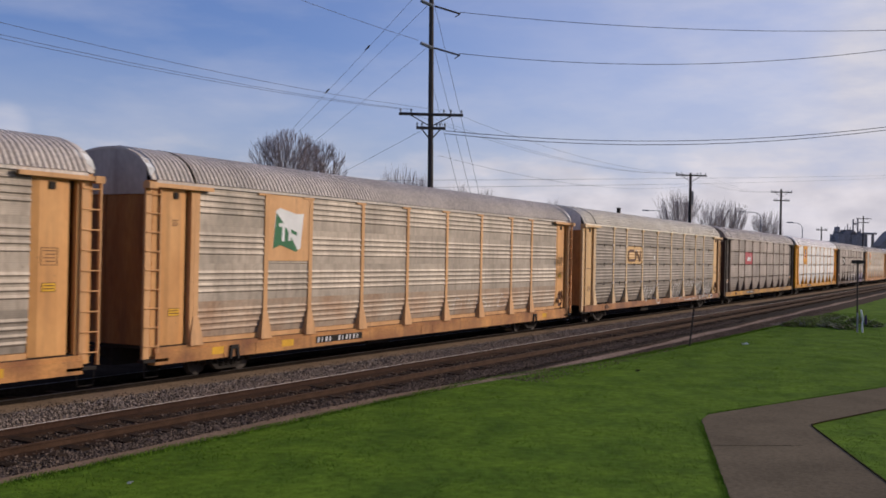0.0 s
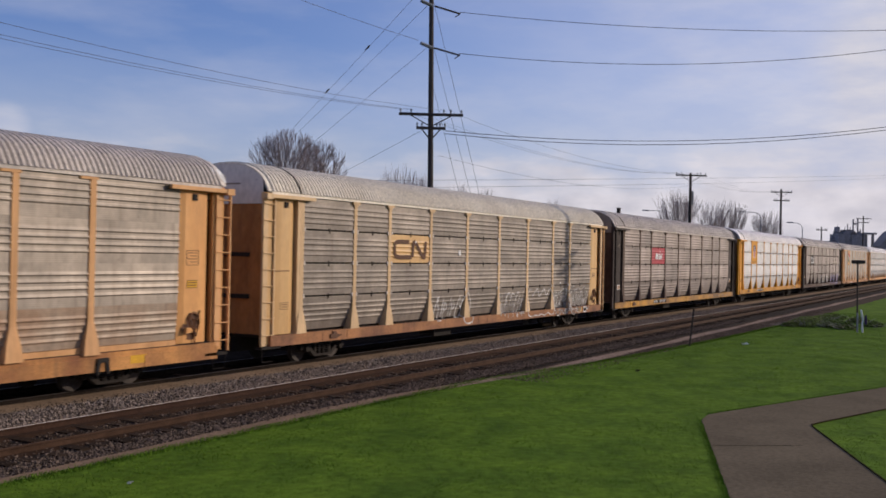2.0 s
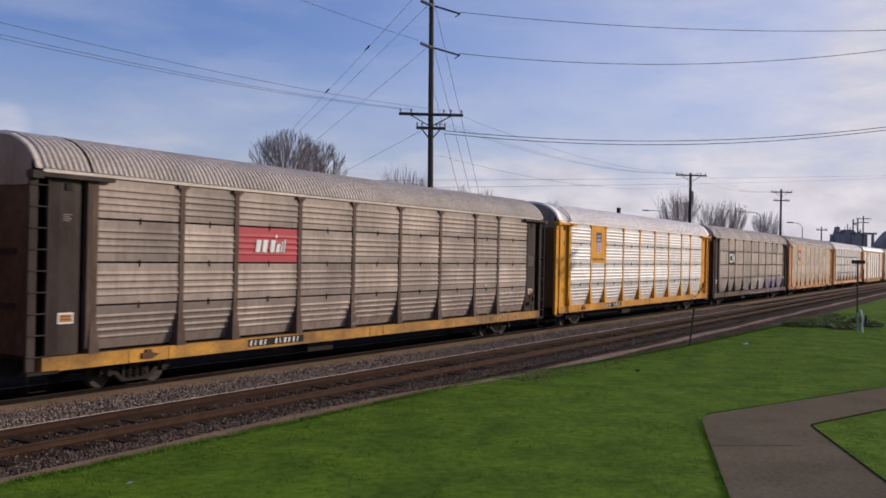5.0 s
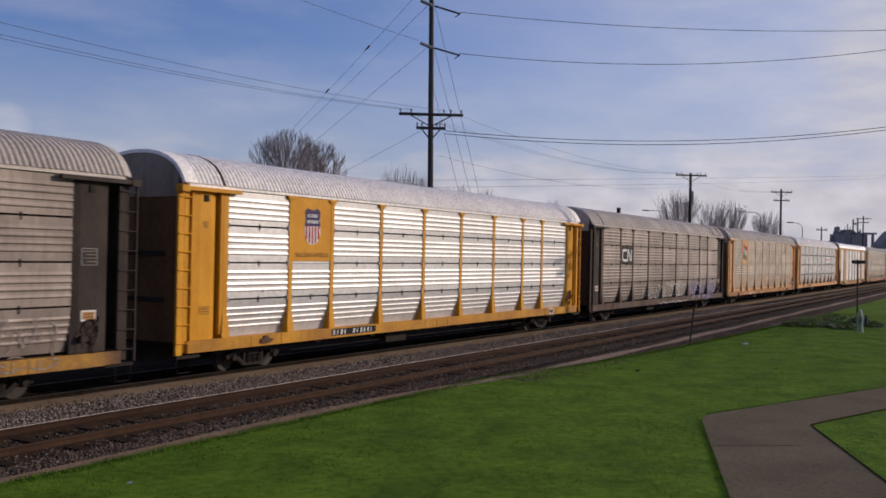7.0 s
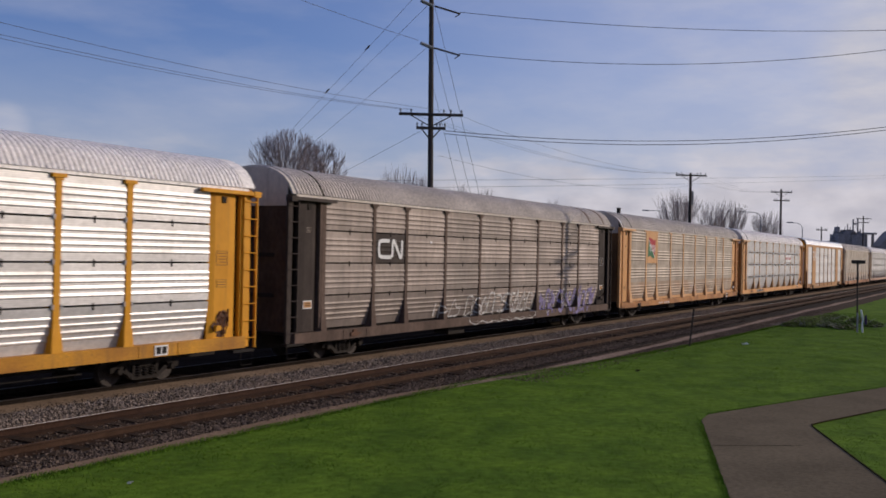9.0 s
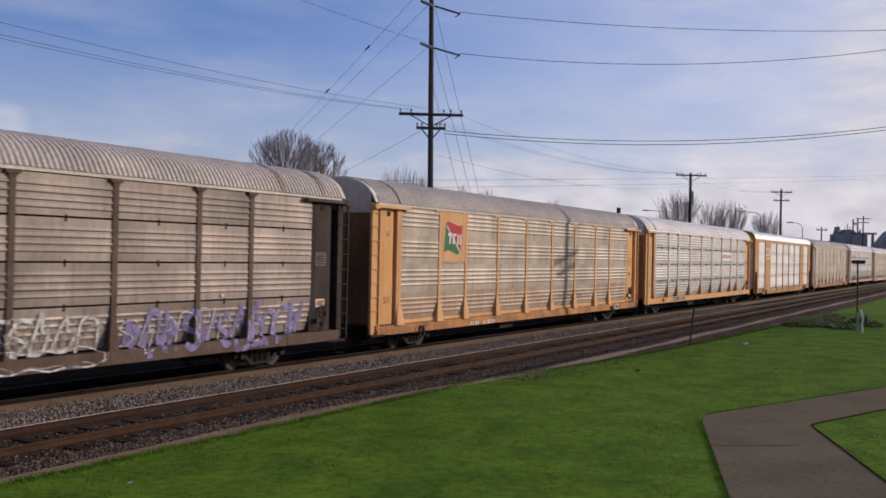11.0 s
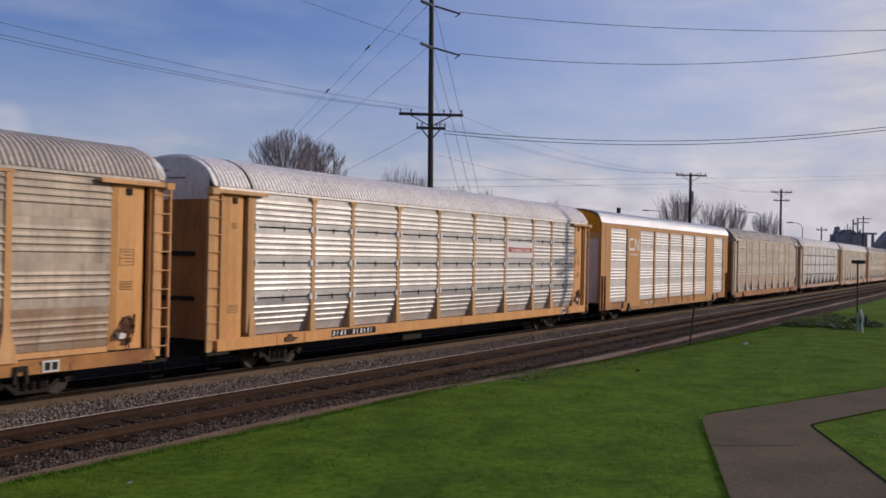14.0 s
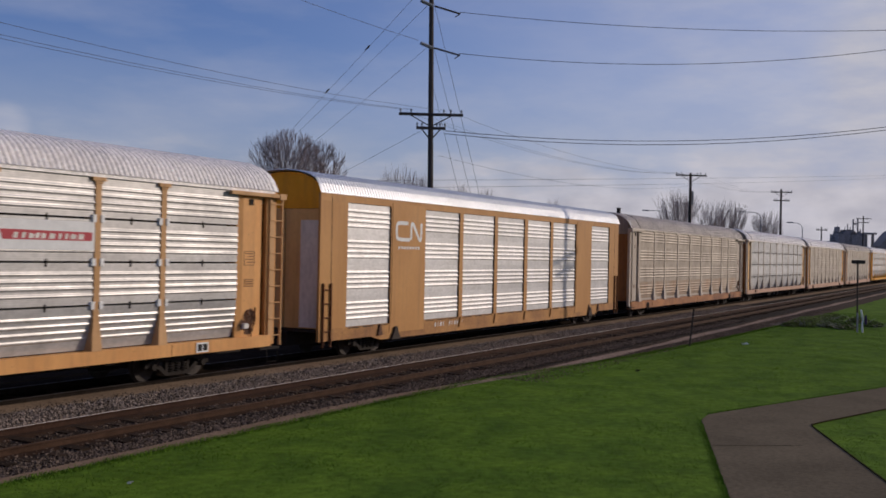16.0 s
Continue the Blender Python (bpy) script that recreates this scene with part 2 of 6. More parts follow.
STREAK = (1, 1, 0.16)
M = {
    "panel_old": surf("weathered galvanised steel", (0.335, 0.28, 0.226), (0.215, 0.182, 0.146), 0.54, 0.3, 1.0, 7, 0.05, (1, 1, 0.7), 0.10, 0.16, specks=0.5, lines=0.12),
    "panel_grey": surf("dull grey galvanised steel", (0.235, 0.195, 0.156), (0.150, 0.123, 0.100), 0.58, 0.2, 1.1, 7, 0.05, (1, 1, 1.4), 0.12, 0.16, specks=0.4, lines=0.4),
    "panel_brown": surf("soot-brown galvanised steel", (0.275, 0.222, 0.190), (0.165, 0.130, 0.111), 0.58, 0.22, 0.6, 7, 0.05, (1, 1, 0.6), 0.25, 0.16, specks=0.45, lines=0.2),
    "panel_silver": surf("clean galvanised steel", (0.51, 0.488, 0.473), (0.355, 0.339, 0.329), 0.41, 0.30, 1.1, 7, 0.04, (1, 1, 1.6), 0.10, 0.14, spec=0.45, lines=0.13),
    "panel_tan": surf("tan stained galvanised steel", (0.355, 0.295, 0.235), (0.235, 0.195, 0.154), 0.54, 0.3, 1.0, 7, 0.05, (1, 1, 0.7), 0.08, 0.14, specks=0.5, lines=0.12),
    "roof_old": surf("weathered roof steel", (0.62, 0.545, 0.475), (0.48, 0.42, 0.365), 0.65, 0.05, 0.7, 12, 0.05, (1, 1, 1), 0.06),
    "roof_cream": surf("cream roof steel", (0.76, 0.69, 0.57), (0.66, 0.59, 0.48), 0.7, 0.0, 0.7, 12, 0.05, (1, 1, 1), 0.06),
    "roof_silver": surf("bright roof steel", (0.90, 0.845, 0.80), (0.81, 0.76, 0.72), 0.6, 0.05, 0.7, 12, 0.05, (1, 1, 1), 0.05),
    "roof_white": surf("bright bare roof steel", (0.90, 0.89, 0.88), (0.82, 0.81, 0.80), 0.47, 0.65, 0.7, 12, 0.02, (1, 1, 1), 0.04, 0.08),
    "pale": surf("chalky pale paint", (0.46, 0.38, 0.30), (0.40, 0.32, 0.25), 0.6, 0, 1.3, 25, 0.05, STREAK, 0.06, 0.1),
    "salmon": surf("chalky salmon paint", (0.48, 0.27, 0.17), (0.42, 0.23, 0.14), 0.6, 0, 1.3, 25, 0.05, STREAK, 0.06, 0.15),
    "patch": surf("bright yellow patch paint", (0.72, 0.40, 0.03), (0.62, 0.33, 0.03), 0.5, 0, 2, 20, 0, rnd=0.05, grain=0.12, spec=0.15),
    "outline": surf("black spray paint", (0.05, 0.045, 0.045), (0.07, 0.065, 0.06), 0.6, 0, 2, 20, 0, rnd=0.03, grain=0.1, spec=0.15),
    "fill": surf("silver spray paint", (0.40, 0.36, 0.325), (0.29, 0.26, 0.235), 0.55, 0.1, 3, 20, 0, rnd=0.05, grain=0.2, spec=0.3),
    # oil-dark, and blacker still for the shade under the train
    "oily_shade": surf("oil-dark cinders, train shade in the colour", (0.020, 0.015, 0.012), (0.032, 0.025, 0.020), 1.0, 0, 0.9, 16, 0.5, grain=0.35, spec=0.0),
    "mud": surf("dark brown track dirt", (0.040, 0.022, 0.013), (0.056, 0.032, 0.019), 1.0, 0, 0.9, 14, 0.6, grain=0.35, spec=0.05),
    "orange": surf("faded orange paint", (0.68, 0.345, 0.115), (0.57, 0.27, 0.085), 0.55, 0, 1.1, 9, 0.04, (1, 1, 0.6), 0.06, 0.06, spec=0.25, specks=0.28),
    "orange_rust": surf("rust-streaked orange paint", (0.60, 0.285, 0.085), (0.24, 0.10, 0.045), 0.65, 0, 0.75, 12, 0.1, (1, 1, 1.6), 0.08, 0.2, spec=0.2, specks=0.5),
    "yellow": surf("armour yellow paint", (0.73, 0.335, 0.014), (0.60, 0.258, 0.010), 0.6, 0, 1.1, 9, 0.04, (1, 1, 0.6), 0.05, 0.06, spec=0.2, specks=0.22),
    "sill_yellow": surf("grimy yellow paint", (0.60, 0.30, 0.04), (0.13, 0.070, 0.035), 0.6, 0, 0.75, 14, 0.1, (1, 1, 1.6), 0.05, 0.2, spec=0.2, specks=0.4),
    "cream": surf("cream yellow paint", (0.64, 0.38, 0.13), (0.55, 0.31, 0.10), 0.55, 0, 1.1, 9, 0.04, (1, 1, 0.6), 0.06, 0.06, specks=0.25),
    "cream_post": surf("chalky pinkish cream paint", (0.68, 0.455, 0.225), (0.54, 0.35, 0.17), 0.62, 0, 1.3, 25, 0.05, STREAK, 0.06, 0.15, specks=0.3),
    # rust and yellow end paints: car colours darkened for shade in the gaps
    "end_rust": surf("grimy rust-brown end paint, shade in the colour", (0.36, 0.165, 0.05), (0.21, 0.09, 0.034), 0.75, 0, 1.2, 20, 0.05, STREAK, 0.06, 0.2, 0.2, specks=0.4),
    "end_yellow": surf("grimy yellow end paint, shade in the colour", (0.30, 0.135, 0.02), (0.19, 0.083, 0.018), 0.7, 0, 1.2, 20, 0.05, STREAK, 0.06, 0.2, 0.2, specks=0.4),
    "end_dark": surf("dull brown end paint", (0.105, 0.070, 0.052), (0.062, 0.042, 0.031), 0.9, 0, 1.2, 9, 0.05, (1, 1, 0.6), 0.06, 0.2, 0.05),
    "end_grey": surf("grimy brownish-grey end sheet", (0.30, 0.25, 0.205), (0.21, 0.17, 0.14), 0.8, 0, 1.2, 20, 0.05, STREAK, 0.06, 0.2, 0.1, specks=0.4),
    "pale_sand": surf("pale pinkish sand", (0.29, 0.205, 0.153), (0.21, 0.145, 0.107), 0.95, 0, 0.9, 16, 0.5, grain=0.3, spec=0.1),
    # dirty white, lightened to stand for light bounced between the cars
    "cap_white": surf("dirty white end sheet", (0.76, 0.71, 0.65), (0.63, 0.58, 0.525), 0.7, 0, 1.0, 9, 0.05, (1, 1, 0.6), 0.06, 0.12, 0.2, specks=0.3),
    "panel_bright": surf("bright clean galvanised steel", (0.66, 0.632, 0.615), (0.52, 0.498, 0.484), 0.41, 0.30, 1.1, 7, 0.04, (1, 1, 1.6), 0.10, 0.14, spec=0.45, lines=0.13),
    "rust_head": surf("orange-brown rusty rail", (0.074, 0.038, 0.021), (0.048, 0.025, 0.014), 0.9, 0, 3, 25, 0.2, spec=0.2),
    "tan": surf("tan orange paint", (0.50, 0.25, 0.075), (0.43, 0.205, 0.06), 0.55, 0, 0.9, 9, 0.03, (1, 1, 0.6), 0.04, 0.05, spec=0.25, specks=0.2),
    "tan_post": surf("chalky tan paint", (0.59, 0.345, 0.158), (0.50, 0.28, 0.12), 0.6, 0, 0.9, 9, 0.03, (1, 1, 0.6), 0.05, 0.06, spec=0.2, specks=0.25),
    "dark": surf("dark grey-brown paint", (0.070, 0.052, 0.044), (0.042, 0.032, 0.028), 0.75, 0, 1.3, 25, 0.05, STREAK, 0.06, 0.2, 0.2),
    "charcoal": surf("charcoal paint", (0.062, 0.047, 0.040), (0.040, 0.030, 0.026), 0.75, 0, 1.3, 9, 0.05, (1, 1, 0.6), 0.06, 0.15, 0.12),
    "brownpost": surf("brown paint", (0.135, 0.090, 0.068), (0.085, 0.057, 0.044), 0.75, 0, 1.3, 9, 0.05, (1, 1, 0.6), 0.06, 0.2, 0.15),
    "black": surf("sooty black steel", (0.022, 0.019, 0.017), (0.036, 0.030, 0.026), 0.9, 0, 2, 20, 0.2, spec=0.15),
    "inner": surf("near-black steel", (0.028, 0.023, 0.020), (0.040, 0.034, 0.029), 0.9, 0, 2, 20, 0, spec=0.15),
    "truck": surf("greasy cast steel", (0.016, 0.012, 0.010), (0.030, 0.023, 0.018), 0.85, 0, 4, 25, 0.3, spec=0.25),
    "wheel": surf("worn wheel steel", (0.030, 0.023, 0.019), (0.060, 0.047, 0.040), 0.65, 0.2, 5, 25, 0.2, spec=0.3),
    "white": surf("white paint", (0.80, 0.79, 0.77), (0.70, 0.69, 0.67), 0.5, 0, 2, 20, 0, rnd=0.03, grain=0.06, spec=0.15),
    "red": surf("faded red paint", (0.44, 0.025, 0.035), (0.38, 0.03, 0.035), 0.5, 0, 2, 20, 0, rnd=0.03, grain=0.08, spec=0.15),
    "signred": surf("pinkish red paint", (0.46, 0.06, 0.075), (0.42, 0.07, 0.08), 0.5, 0, 2, 20, 0, rnd=0.03, grain=0.1, spec=0.15),
    "green": surf("flag green paint", (0.03, 0.17, 0.07), (0.035, 0.14, 0.06), 0.5, 0, 2, 20, 0, rnd=0.03, grain=0.1, spec=0.15),
    "purple": surf("shield blue paint", (0.05, 0.03, 0.10), (0.05, 0.03, 0.09), 0.5, 0, 2, 20, 0, rnd=0.03, grain=0.1, spec=0.15),
    "brownmark": surf("brown stencil paint", (0.12, 0.055, 0.03), (0.10, 0.05, 0.03), 0.6, 0, 2, 20, 0, rnd=0.03, grain=0.1, spec=0.15),
    "spray": surf("white spray paint", (0.75, 0.73, 0.69), (0.58, 0.56, 0.53), 0.6, 0, 2, 20, 0, rnd=0.03, grain=0.15, spec=0.15),
    "violet": surf("violet spray paint", (0.30, 0.25, 0.46), (0.24, 0.21, 0.38), 0.6, 0, 2, 20, 0, rnd=0.03, grain=0.15, spec=0.15),
    "rail": surf("rusty rail steel", (0.050, 0.025, 0.015), (0.035, 0.018, 0.012), 0.9, 0, 3, 25, 0.2, spec=0.15),
    # pale grey in place of the sun's glint on polished steel
    "railtop": surf("polished rail head, shine in the colour", (0.72, 0.655, 0.60), (0.60, 0.54, 0.49), 0.4, 0.25, 3, 25, 0.02, rnd=0.02, grain=0.05),
    "tie": surf("creosoted timber", (0.026, 0.017, 0.012), (0.046, 0.031, 0.021), 0.95, 0, 3, 18, 0.4, (1, 6, 6), 0.4, 0.4, spec=0.05),
    # far darker than the stones: their shadows are part of this colour
    "ballast": surf("crushed rock, shade between stones in the colour", (0.023, 0.017, 0.013), (0.035, 0.027, 0.021), 1.0, 0, 1.2, 22, 0.9, grain=0.65, spec=0.05),
    "stone": surf("ballast stones", (0.165, 0.128, 0.098), (0.26, 0.205, 0.158), 0.95, 0, 9, 30, 0.3, grain=0.4, spec=0.1),
    "stone_dark": surf("rust-stained ballast stones", (0.095, 0.067, 0.048), (0.16, 0.117, 0.086), 0.95, 0, 9, 30, 0.3, grain=0.4, spec=0.1),
    "dirt": surf("brown cinder dirt", (0.045, 0.030, 0.020), (0.066, 0.044, 0.030), 0.95, 0, 0.9, 16, 0.6, grain=0.35, spec=0.05),
    "tan_dirt": surf("pale brown cinder dirt", (0.275, 0.196, 0.130), (0.205, 0.145, 0.097), 0.95, 0, 0.9, 16, 0.3, grain=0.35, spec=0.05),
    "sand": surf("pinkish sand edge", (0.27, 0.185, 0.125), (0.20, 0.135, 0.09), 0.95, 0, 0.9, 16, 0.5, grain=0.3, spec=0.05),
    "soil": surf("lawn turf", (0.130, 0.216, 0.020), (0.066, 0.121, 0.014), 1.0, 0, 0.8, 5, 0.5, grain=0.3, spec=0.03),
    "blade": surf("grass blades", (0.140, 0.240, 0.023), (0.070, 0.132, 0.015), 1.0, 0, 0.8, 5, 0, grain=0.3, spec=0.03),
    "asphalt": surf("path asphalt", (0.188, 0.152, 0.102), (0.135, 0.110, 0.075), 1.0, 0, 0.5, 14, 0.25, grain=0.18, spec=0.0),
    "edge": surf("wet earth edge", (0.032, 0.026, 0.014), (0.046, 0.042, 0.018), 1.0, 0, 2, 20, 0.4, spec=0.0),
    "pole": surf("dark pole timber", (0.040, 0.030, 0.024), (0.065, 0.05, 0.04), 0.85, 0, 3, 14, 0.3, (6, 6, 0.6)),
    "wire": surf("aluminium cable", (0.11, 0.11, 0.115), (0.08, 0.08, 0.085), 0.6, 0.3, 2, 9, 0),
    "insul": surf("grey porcelain", (0.22, 0.23, 0.25), (0.18, 0.19, 0.20), 0.35, 0, 4, 9, 0),
    "bark": surf("grey-brown bark", (0.46, 0.385, 0.345), (0.32, 0.265, 0.24), 0.95, 0, 1, 12, 0.2),
    "bush": surf("dark bramble leaves", (0.125, 0.19, 0.034), (0.125, 0.125, 0.045), 0.9, 0, 3, 9, 0, rnd=0.2, spec=0.1),
    # mill and woods are coloured pale for the haze of distance
    "mill": surf("grey mill cladding, haze in the colour", (0.36, 0.325, 0.30), (0.26, 0.235, 0.22), 0.8, 0, 0.12, 0.9, 0),
    "farwood": surf("far woods, haze in the colour", (0.22, 0.205, 0.20), (0.15, 0.145, 0.145), 0.95, 0, 0.05, 0.6, 0),
    "orange_post": surf("chalky salmon-orange paint", (0.68, 0.375, 0.165), (0.56, 0.295, 0.12), 0.6, 0, 1.2, 9, 0.04, (1, 1, 0.5), 0.06, 0.08, spec=0.2, specks=0.3),
    "sill_rust": surf("rusty brown painted sill", (0.44, 0.205, 0.085), (0.19, 0.095, 0.062), 0.7, 0, 0.7, 12, 0.1, (1, 1, 1.6), 0.08, 0.2, spec=0.15, specks=0.5),
    "sill_grimy": surf("grimy worn yellow-orange sill paint", (0.66, 0.31, 0.02), (0.36, 0.155, 0.025), 0.6, 0, 0.7, 12, 0.1, (1, 1, 1.6), 0.05, 0.15, spec=0.2, specks=0.45),
    "roof_rust": surf("brown rust", (0.13, 0.065, 0.045), (0.46, 0.38, 0.32), 0.85, 0, 2.6, 20, 0.1, (1, 1, 0.35), 0.05, 0.3, spec=0.05),
    "rusty_iron": surf("rusty brown iron", (0.20, 0.085, 0.035), (0.10, 0.045, 0.025), 0.85, 0, 4, 25, 0.3, spec=0.15),
    "faint": surf("thin faded spray paint", (0.40, 0.345, 0.305), (0.30, 0.255, 0.225), 0.7, 0, 3, 12, 0, rnd=0.05, grain=0.3, spec=0.1),
    # end doors again, with the gap's shade put into the brown
    "end_brown": surf("dark brown end paint, shade in the colour", (0.19, 0.105, 0.048), (0.10, 0.060, 0.034), 0.85, 0, 1.0, 9, 0.05, (1, 1, 0.6), 0.06, 0.2, 0.1, specks=0.3),
    "cap_grey": surf("dull grey-beige end sheet", (0.50, 0.44, 0.385), (0.38, 0.335, 0.29), 0.75, 0, 1.0, 9, 0.05, (1, 1, 0.6), 0.06, 0.12, 0.15, specks=0.3),
    "panel_rusty": surf("rust-washed galvanised steel", (0.35, 0.280, 0.210), (0.30, 0.185, 0.110), 0.6, 0.2, 0.9, 7, 0.05, (1, 1, 1.2), 0.08, 0.16, specks=0.5, lines=0.12),
    # warm light from the next car's end is put into this beige
    "cap_beige": surf("dirty end sheet, warm bounce in its beige", (0.66, 0.56, 0.46), (0.50, 0.42, 0.345), 0.7, 0, 1.0, 9, 0.05, (1, 1, 0.6), 0.06, 0.12, 0.2, specks=0.3),
    # a less deeply shaded copy of the orange for end doors
    "end_tan": surf("grimy orange-brown end paint, shade in the colour", (0.50, 0.235, 0.078), (0.30, 0.135, 0.050), 0.7, 0, 1.0, 9, 0.05, (1, 1, 0.5), 0.06, 0.15, 0.2, specks=0.35),
    "sill_grime": surf("tan paint with brown grime", (0.50, 0.25, 0.075), (0.27, 0.125, 0.05), 0.6, 0, 0.8, 12, 0.06, (1, 1, 1.4), 0.04, 0.15, spec=0.2, specks=0.4),
    "grease": surf("black-brown grease", (0.030, 0.020, 0.015), (0.055, 0.036, 0.026), 0.7, 0, 4, 20, 0.2, spec=0.2),
    "plastic": surf("white marker plastic", (0.75, 0.75, 0.74), (0.65, 0.65, 0.64), 0.5, 0, 3, 20, 0),
    "greysteel": surf("grey post steel", (0.30, 0.30, 0.32), (0.22, 0.22, 0.24), 0.6, 0.2, 3, 20, 0.1),
}


def per_island(m, low, high):
    """Lets each loose piece of a joined mesh be lighter or darker than the next."""
    t = m.node_tree
    b = t.nodes["Principled BSDF"]
    old = b.inputs["Base Color"].links[0].from_socket
    ge, mr, sc = t.nodes.new("ShaderNodeNewGeometry"), t.nodes.new("ShaderNodeMapRange"), t.nodes.new("ShaderNodeVectorMath")
    sc.operation = "SCALE"
    mr.inputs["To Min"].default_value, mr.inputs["To Max"].default_value = low, high
    t.links.new(ge.outputs["Random Per Island"], mr.inputs["Value"])
    t.links.new(old, sc.inputs[0])
    t.links.new(mr.outputs[0], sc.inputs["Scale"])
    t.links.new(sc.outputs[0], b.inputs["Base Color"])


def patchy(m, scale, low, high):
    """Thin paint that covers unevenly, so that the steel shows through."""
    t = m.node_tree
    tc, no, mr = t.nodes.new("ShaderNodeTexCoord"), t.nodes.new("ShaderNodeTexNoise"), t.nodes.new("ShaderNodeMapRange")
    no.inputs["Scale"].default_value, no.inputs["Detail"].default_value = scale, 4
    t.links.new(tc.outputs["Object"], no.inputs["Vector"])
    mr.inputs["From Min"].default_value, mr.inputs["From Max"].default_value = 0.38, 0.56
    mr.inputs["To Min"].default_value, mr.inputs["To Max"].default_value = low, high
    t.links.new(no.outputs["Fac"], mr.inputs["Value"])
    t.links.new(mr.outputs[0], t.nodes["Principled BSDF"].inputs["Alpha"])


patchy(M["spray"], 5.0, 0.40, 1.0)
patchy(M["faint"], 5.0, 0.15, 0.85)
patchy(M["fill"], 3.0, 0.15, 0.75)
patchy(M["violet"], 3.5, 0.35, 0.95)
per_island(M["stone"], 0.25, 1.7)
per_island(M["stone_dark"], 0.25, 1.7)
per_island(M["blade"], 0.88, 1.12)
per_island(M["bush"], 0.5, 1.5)


# ---- mesh helpers ----
class Geo:
    """Collects vertices and faces of one mesh."""

    def __init__(self):
        self.v, self.f = [], []

    def add(self, vs, fs):
        n = len(self.v)
        self.v += [tuple(p) for p in vs]
        self.f += [tuple(i + n for i in q) for q in fs]
        return self

    def box(self, x0, x1, y0, y1, z0, z1):
        return self.add([(x0, y0, z0), (x1, y0, z0), (x1, y1, z0), (x0, y1, z0), (x0, y0, z1), (x1, y0, z1), (x1, y1, z1), (x0, y1, z1)],
                        [(0, 3, 2, 1), (4, 5, 6, 7), (0, 1, 5, 4), (1, 2, 6, 5), (2, 3, 7, 6), (3, 0, 4, 7)])

    def slab(self, pts, y0, y1):
        """A polygon in x and z (counter-clockwise seen from -y), from y0 to y1."""
        n = len(pts)
        return self.add([(x, y0, z) for x, z in pts] + [(x, y1, z) for x, z in pts],
                        [tuple(range(n)), tuple(range(2 * n - 1, n - 1, -1))] + [((i + 1) % n, i, n + i, n + (i + 1) % n) for i in range(n)])

    def tube(self, p, q, r, r2=None, n=6):
        p, q = Vector(p), Vector(q)
        d = (q - p).normalized()
        a = d.orthogonal().normalized()
        b = d.cross(a)
        r2 = r if r2 is None else r2
        ring = [(math.cos(2 * math.pi * i / n), math.sin(2 * math.pi * i / n)) for i in range(n)]
        return self.add([p + (a * c + b * s) * r for c, s in ring] + [q + (a * c + b * s) * r2 for c, s in ring],
                        [(i, (i + 1) % n, n + (i + 1) % n, n + i) for i in range(n)] + [tuple(range(n - 1, -1, -1)), tuple(range(n, 2 * n))])

    def path(self, pts, r, n=4):
        """One bent round bar through the points."""
        pts = [Vector(p) for p in pts]
        start, k = len(self.v), len(pts)
        for i, p in enumerate(pts):
            d = (pts[min(i + 1, k - 1)] - pts[max(i - 1, 0)]).normalized()
            a = d.cross(Vector((0.31, 0.17, 0.93))).normalized()
            b = d.cross(a)
            self.v += [tuple(p + (a * math.cos(2 * math.pi * j / n) + b * math.sin(2 * math.pi * j / n)) * r) for j in range(n)]
        for i in range(k - 1):
            for j in range(n):
                self.f.append((start + i * n + j, start + i * n + (j + 1) % n, start + (i + 1) * n + (j + 1) % n, start + (i + 1) * n + j))
        self.f += [tuple(start + j for j in range(n - 1, -1, -1)), tuple(start + (k - 1) * n + j for j in range(n))]
        return self

    def mesh(self, name, mat, smooth=False):
        me = bpy.data.meshes.new(name)
        me.from_pydata(self.v, [], self.f)
        me.materials.append(mat)
        if smooth:
            me.polygons.foreach_set("use_smooth", [True] * len(me.polygons))
        me.update()
        return me


def part(name, geo, mat, parent, label="", m=None, smooth=False):
    """Links a Geo or a ready mesh as one part under its thing."""
    me = geo.mesh(name, mat, smooth) if isinstance(geo, Geo) else geo
    ob = new(name, me)
    ob.parent = parent
    if m is not None:
        ob.matrix_basis = m
    return tagged(ob, label)


def thing(name, label, category, group="", kind="", m=None):
    ob = new(name)
    ob.empty_display_size = 0.2
    if m is not None:
        ob.matrix_basis = m
    return tagged(ob, label, category, group, kind)


def solid(name, geo, mat, label, category, group="", kind="", m=None, smooth=False):
    ob = new(name, geo.mesh(name, mat, smooth))
    if m is not None:
        ob.matrix_basis = m
    return tagged(ob, label, category, group, kind)


# ---- the lie of the land ----
def lawn_edge(x):
    """The y at which the lawn meets the cinders beside the track."""
    if x < 26:
        return 12.75
    return 12.75 - 2.35 * (1 - math.exp(-(x - 26) / 14.0))


def strip(name, mat, label, rows, xs, zs, category="ground"):
    """A long ground strip between lines of y (functions of x), at heights zs."""
    g = Geo()
    n = len(rows)
    g.v = [(x, r(x) if callable(r) else r, z) for x in xs for r, z in zip(rows, zs)]
    g.f = [(i * n + j, (i + 1) * n + j, (i + 1) * n + j + 1, i * n + j + 1) for i in range(len(xs) - 1) for j in range(n - 1)]
    return solid(name, g, mat, label, category, kind="structure", smooth=True)


LONG = [-160, -60, -20] + [i * 1.0 for i in range(0, 140)] + [150, 180, 220, 280, 360, 500, 900]
g = Geo()
R = 4500
g.add([(-R, -R, GROUND - 0.12), (R, -R, GROUND - 0.12), (R, R, GROUND - 0.12), (-R, R, GROUND - 0.12)], [(0, 1, 2, 3)])
